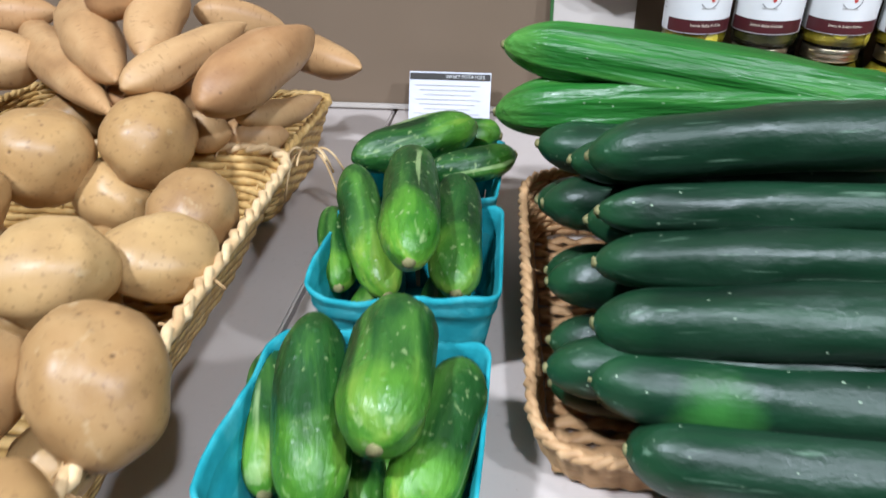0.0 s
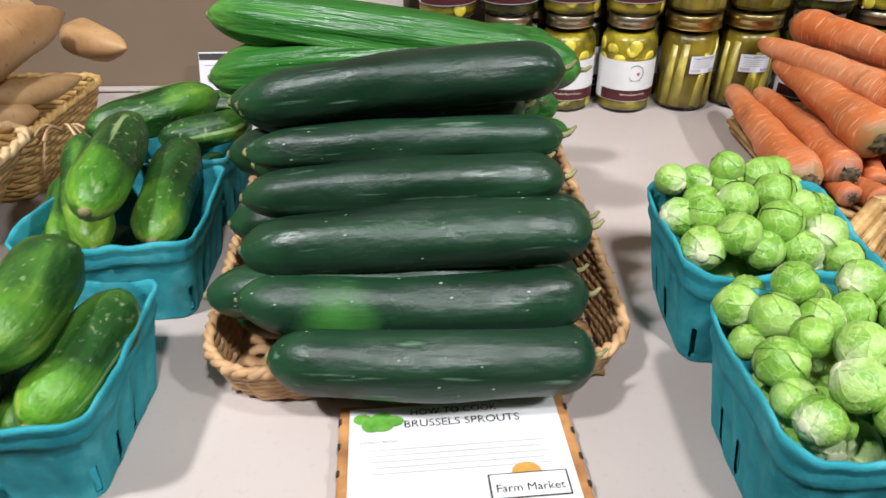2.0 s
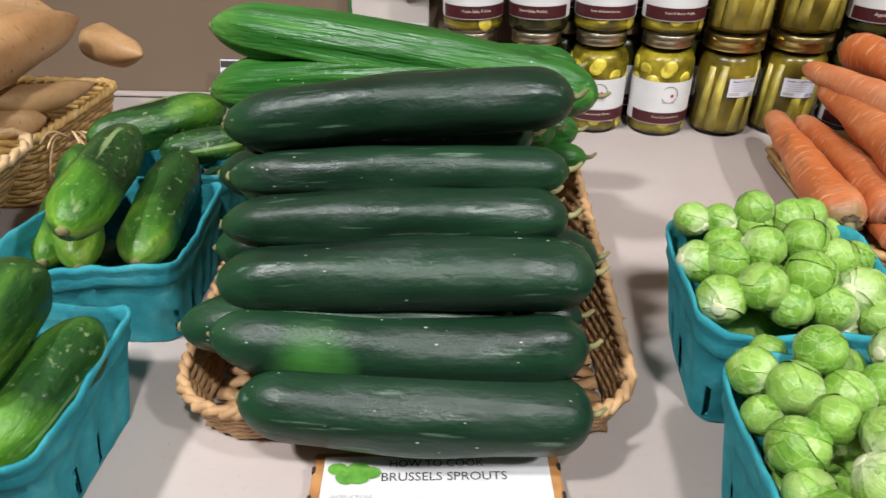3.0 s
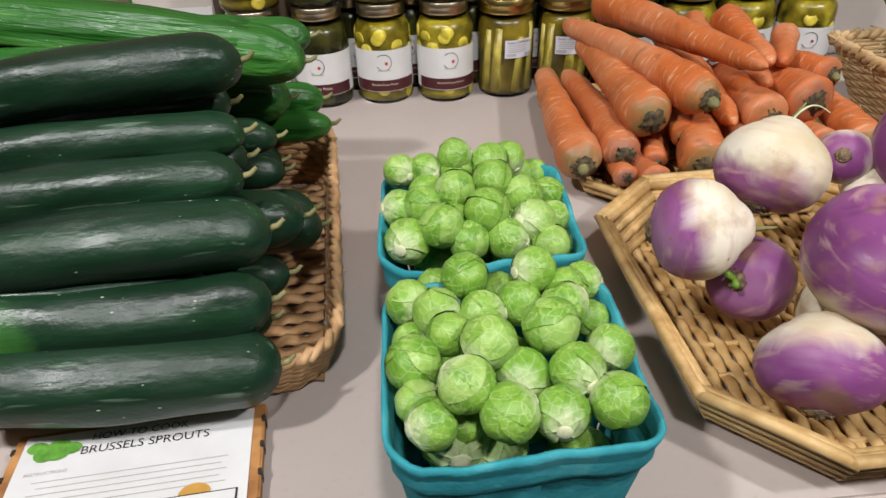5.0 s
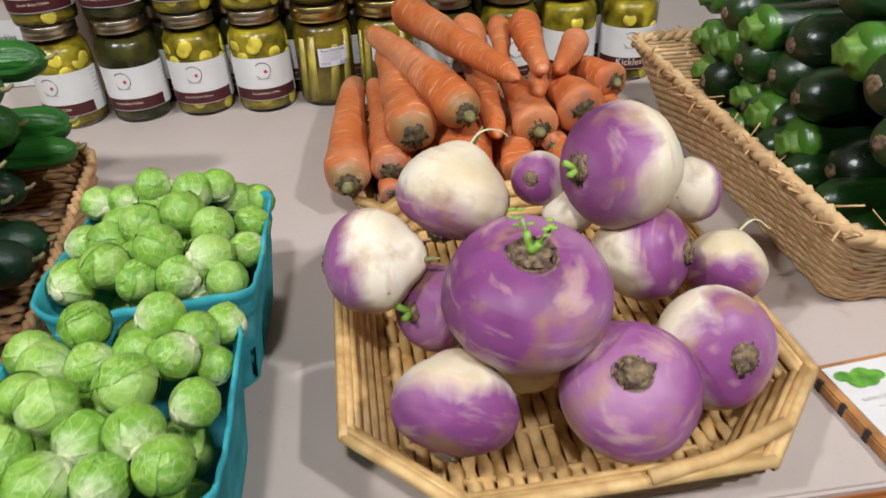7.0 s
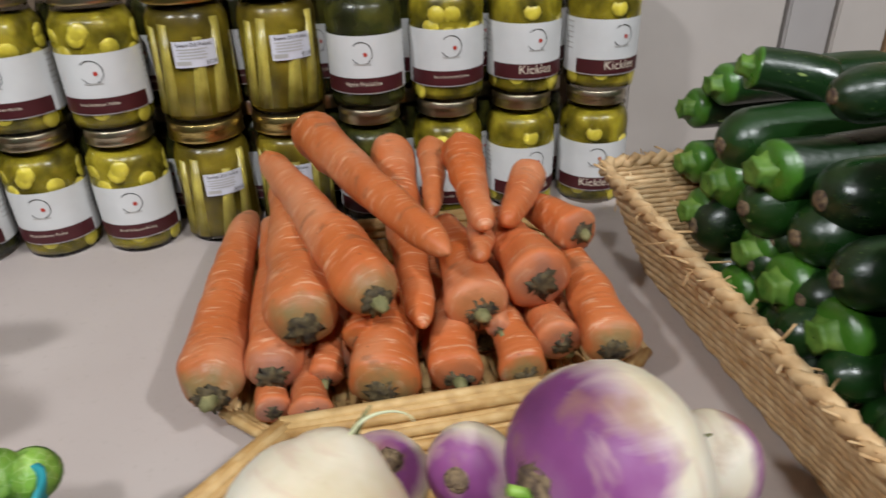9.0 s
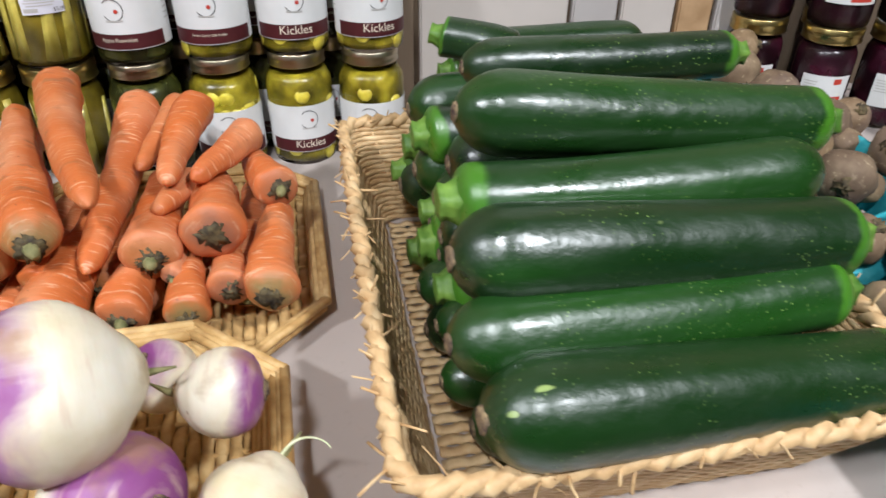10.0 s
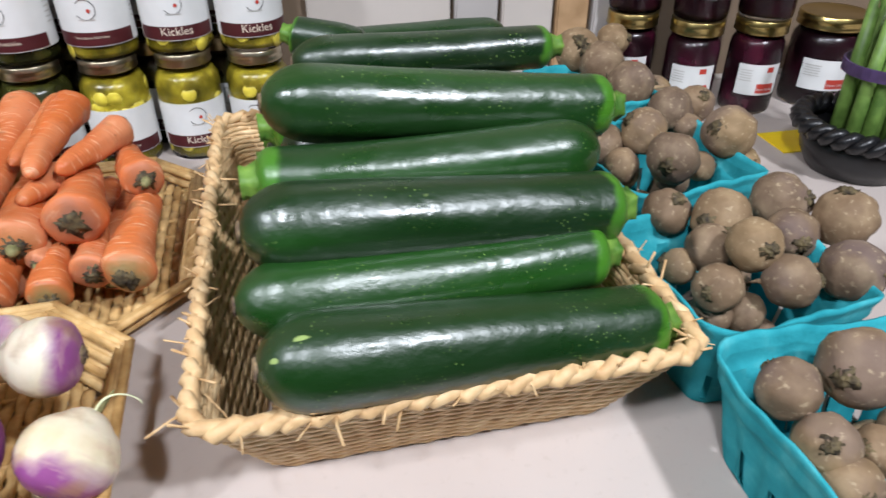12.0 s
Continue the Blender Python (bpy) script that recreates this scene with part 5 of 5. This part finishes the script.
def price_card():
    thing = empty("price_card", pose(0.121, 0.785, TOP, 0, 0, 6) @ pose(0, 0, 0, -22), "white printed card leaning on the wall", "sign")
    part("card", box(0.106, 0.0015, 0.066, 0.0, (0, 0, 0.033)), STICKER, thing, "", False)
    part("header", box(0.104, 0.001, 0.008, 0.0, (0, -0.0013, 0.060)), INK, thing, "", False)
    f, q = letters("SWEET POTATOES", 0.05, 0.0055)
    part("words", ([(x + 0.02, -0.0022, y + 0.060) for x, y in f], q), PAPER, thing)
    for k in range(7):
        part("print_line", box(0.085 - 0.012 * (k % 3), 0.001, 0.0008, 0.0, (-0.003, -0.0012, 0.049 - 0.006 * k)), INK_GREY, thing, "", False)


price_card()


def tall_card():
    thing = empty("display_card", along(0.254, 0.69, TOP) @ pose(0, 0, 0, -4), "tall pale card with a dark green edge behind the cucumbers", "sign")
    part("card", box(0.098, 0.003, 0.17, 0.001, (0, 0, 0.085)), BOARD, thing, "", False)
    part("edge", box(0.004, 0.004, 0.17, 0.001, (-0.051, 0, 0.085)), DARKGREEN, thing, "dark green edge", False)
    part("paper", box(0.09, 0.001, 0.08, 0.0, (0.002, -0.0025, 0.07)), PAPER, thing, "", False)
    f, q = letters("Bread & Butter Pickles", 0.08, 0.012)
    part("words", ([(x, -0.0036, y + 0.09) for x, y in f], q), INK, thing)


tall_card()


def bag():
    rng = random.Random(31)
    ob = part("plastic_bag", ball(0.03, rng, (1.4, 0.6, 0.4), 0.35, 2.2, 26, 16), BAG)
    ob.matrix_basis = along(0.285, 0.675, TOP + 0.182)
    tagged(ob, "crumpled clear plastic bag on the jars", "bag")


# ---- asparagus in its black basket ----
def asparagus_basket():
    thing = empty("black_basket", pose(1.746, 0.735, TOP), "round black woven plastic basket", "basket")
    part("body", lathe([(0.0, 0.002), (0.05, 0.002), (0.06, 0.02), (0.066, 0.05), (0.064, 0.05), (0.056, 0.02), (0.0, 0.006)], 32), BLACK, thing)
    for b in range(2):
        pts = []
        for i in range(96):
            a = 2 * math.pi * i / 96
            w0 = a * 14 + b * math.pi
            pts.append(((0.066 + 0.006 * math.cos(w0)) * math.cos(a), (0.066 + 0.006 * math.cos(w0)) * math.sin(a), 0.052 + 0.006 * math.sin(w0)))
        part("rim", tube(pts, 0.0065, 6, True), BLACK, thing, "thick braided rim")
    rng = random.Random(21)
    for k in range(13):
        a, rr = k * 2.4, 0.0092 * math.sqrt(k)
        base = empty("asparagus_spear", pose(1.746 + rr * math.cos(a), 0.735 + rr * math.sin(a), TOP + 0.008, rng.uniform(-2, 2), rng.uniform(-2, 2), 0), "green asparagus spear standing in a black basket", "asparagus", "asparagus bunch")
        L = rng.uniform(0.15, 0.18)
        part("stalk", tube([(0, 0, 0), (0, 0, L * 0.5), (0, 0, L)], lambda s: 0.0085 - 0.0025 * s, 10), ASPARAGUS, base)
        tips = []
        for j in range(9):
            r = 0.0058 - 0.00045 * j
            tips.append(moved(ball(0.0050 - 0.0002 * j, rng, (0.75, 0.75, 2.0), 0.15, 2, 8, 6), Matrix.Translation((r * 0.6 * math.cos(j * 2.3), r * 0.6 * math.sin(j * 2.3), L - 0.02 + 0.005 * j))))
        part("tip", join(tips), DRY, base, "scaly pointed tip")
    band = part("rubber_band", lathe([(0.0405, -0.006), (0.0425, -0.006), (0.0425, 0.006), (0.0405, 0.006), (0.0405, -0.006)], 32), BAND, None, "", False)
    band.matrix_basis = pose(1.746, 0.735, TOP + 0.115)
    tagged(band, "purple rubber band round the asparagus bunch", "rubber band")


asparagus_basket()
tag = part("yellow_card", box(0.062, 0.055, 0.0015, 0.0), YELLOW, None, "", False)
tag.matrix_basis = pose(1.716, 0.805, TOP + 0.001, 0, 0, 5)
tagged(tag, "plain bright yellow card beside the beets", "card")
bag()
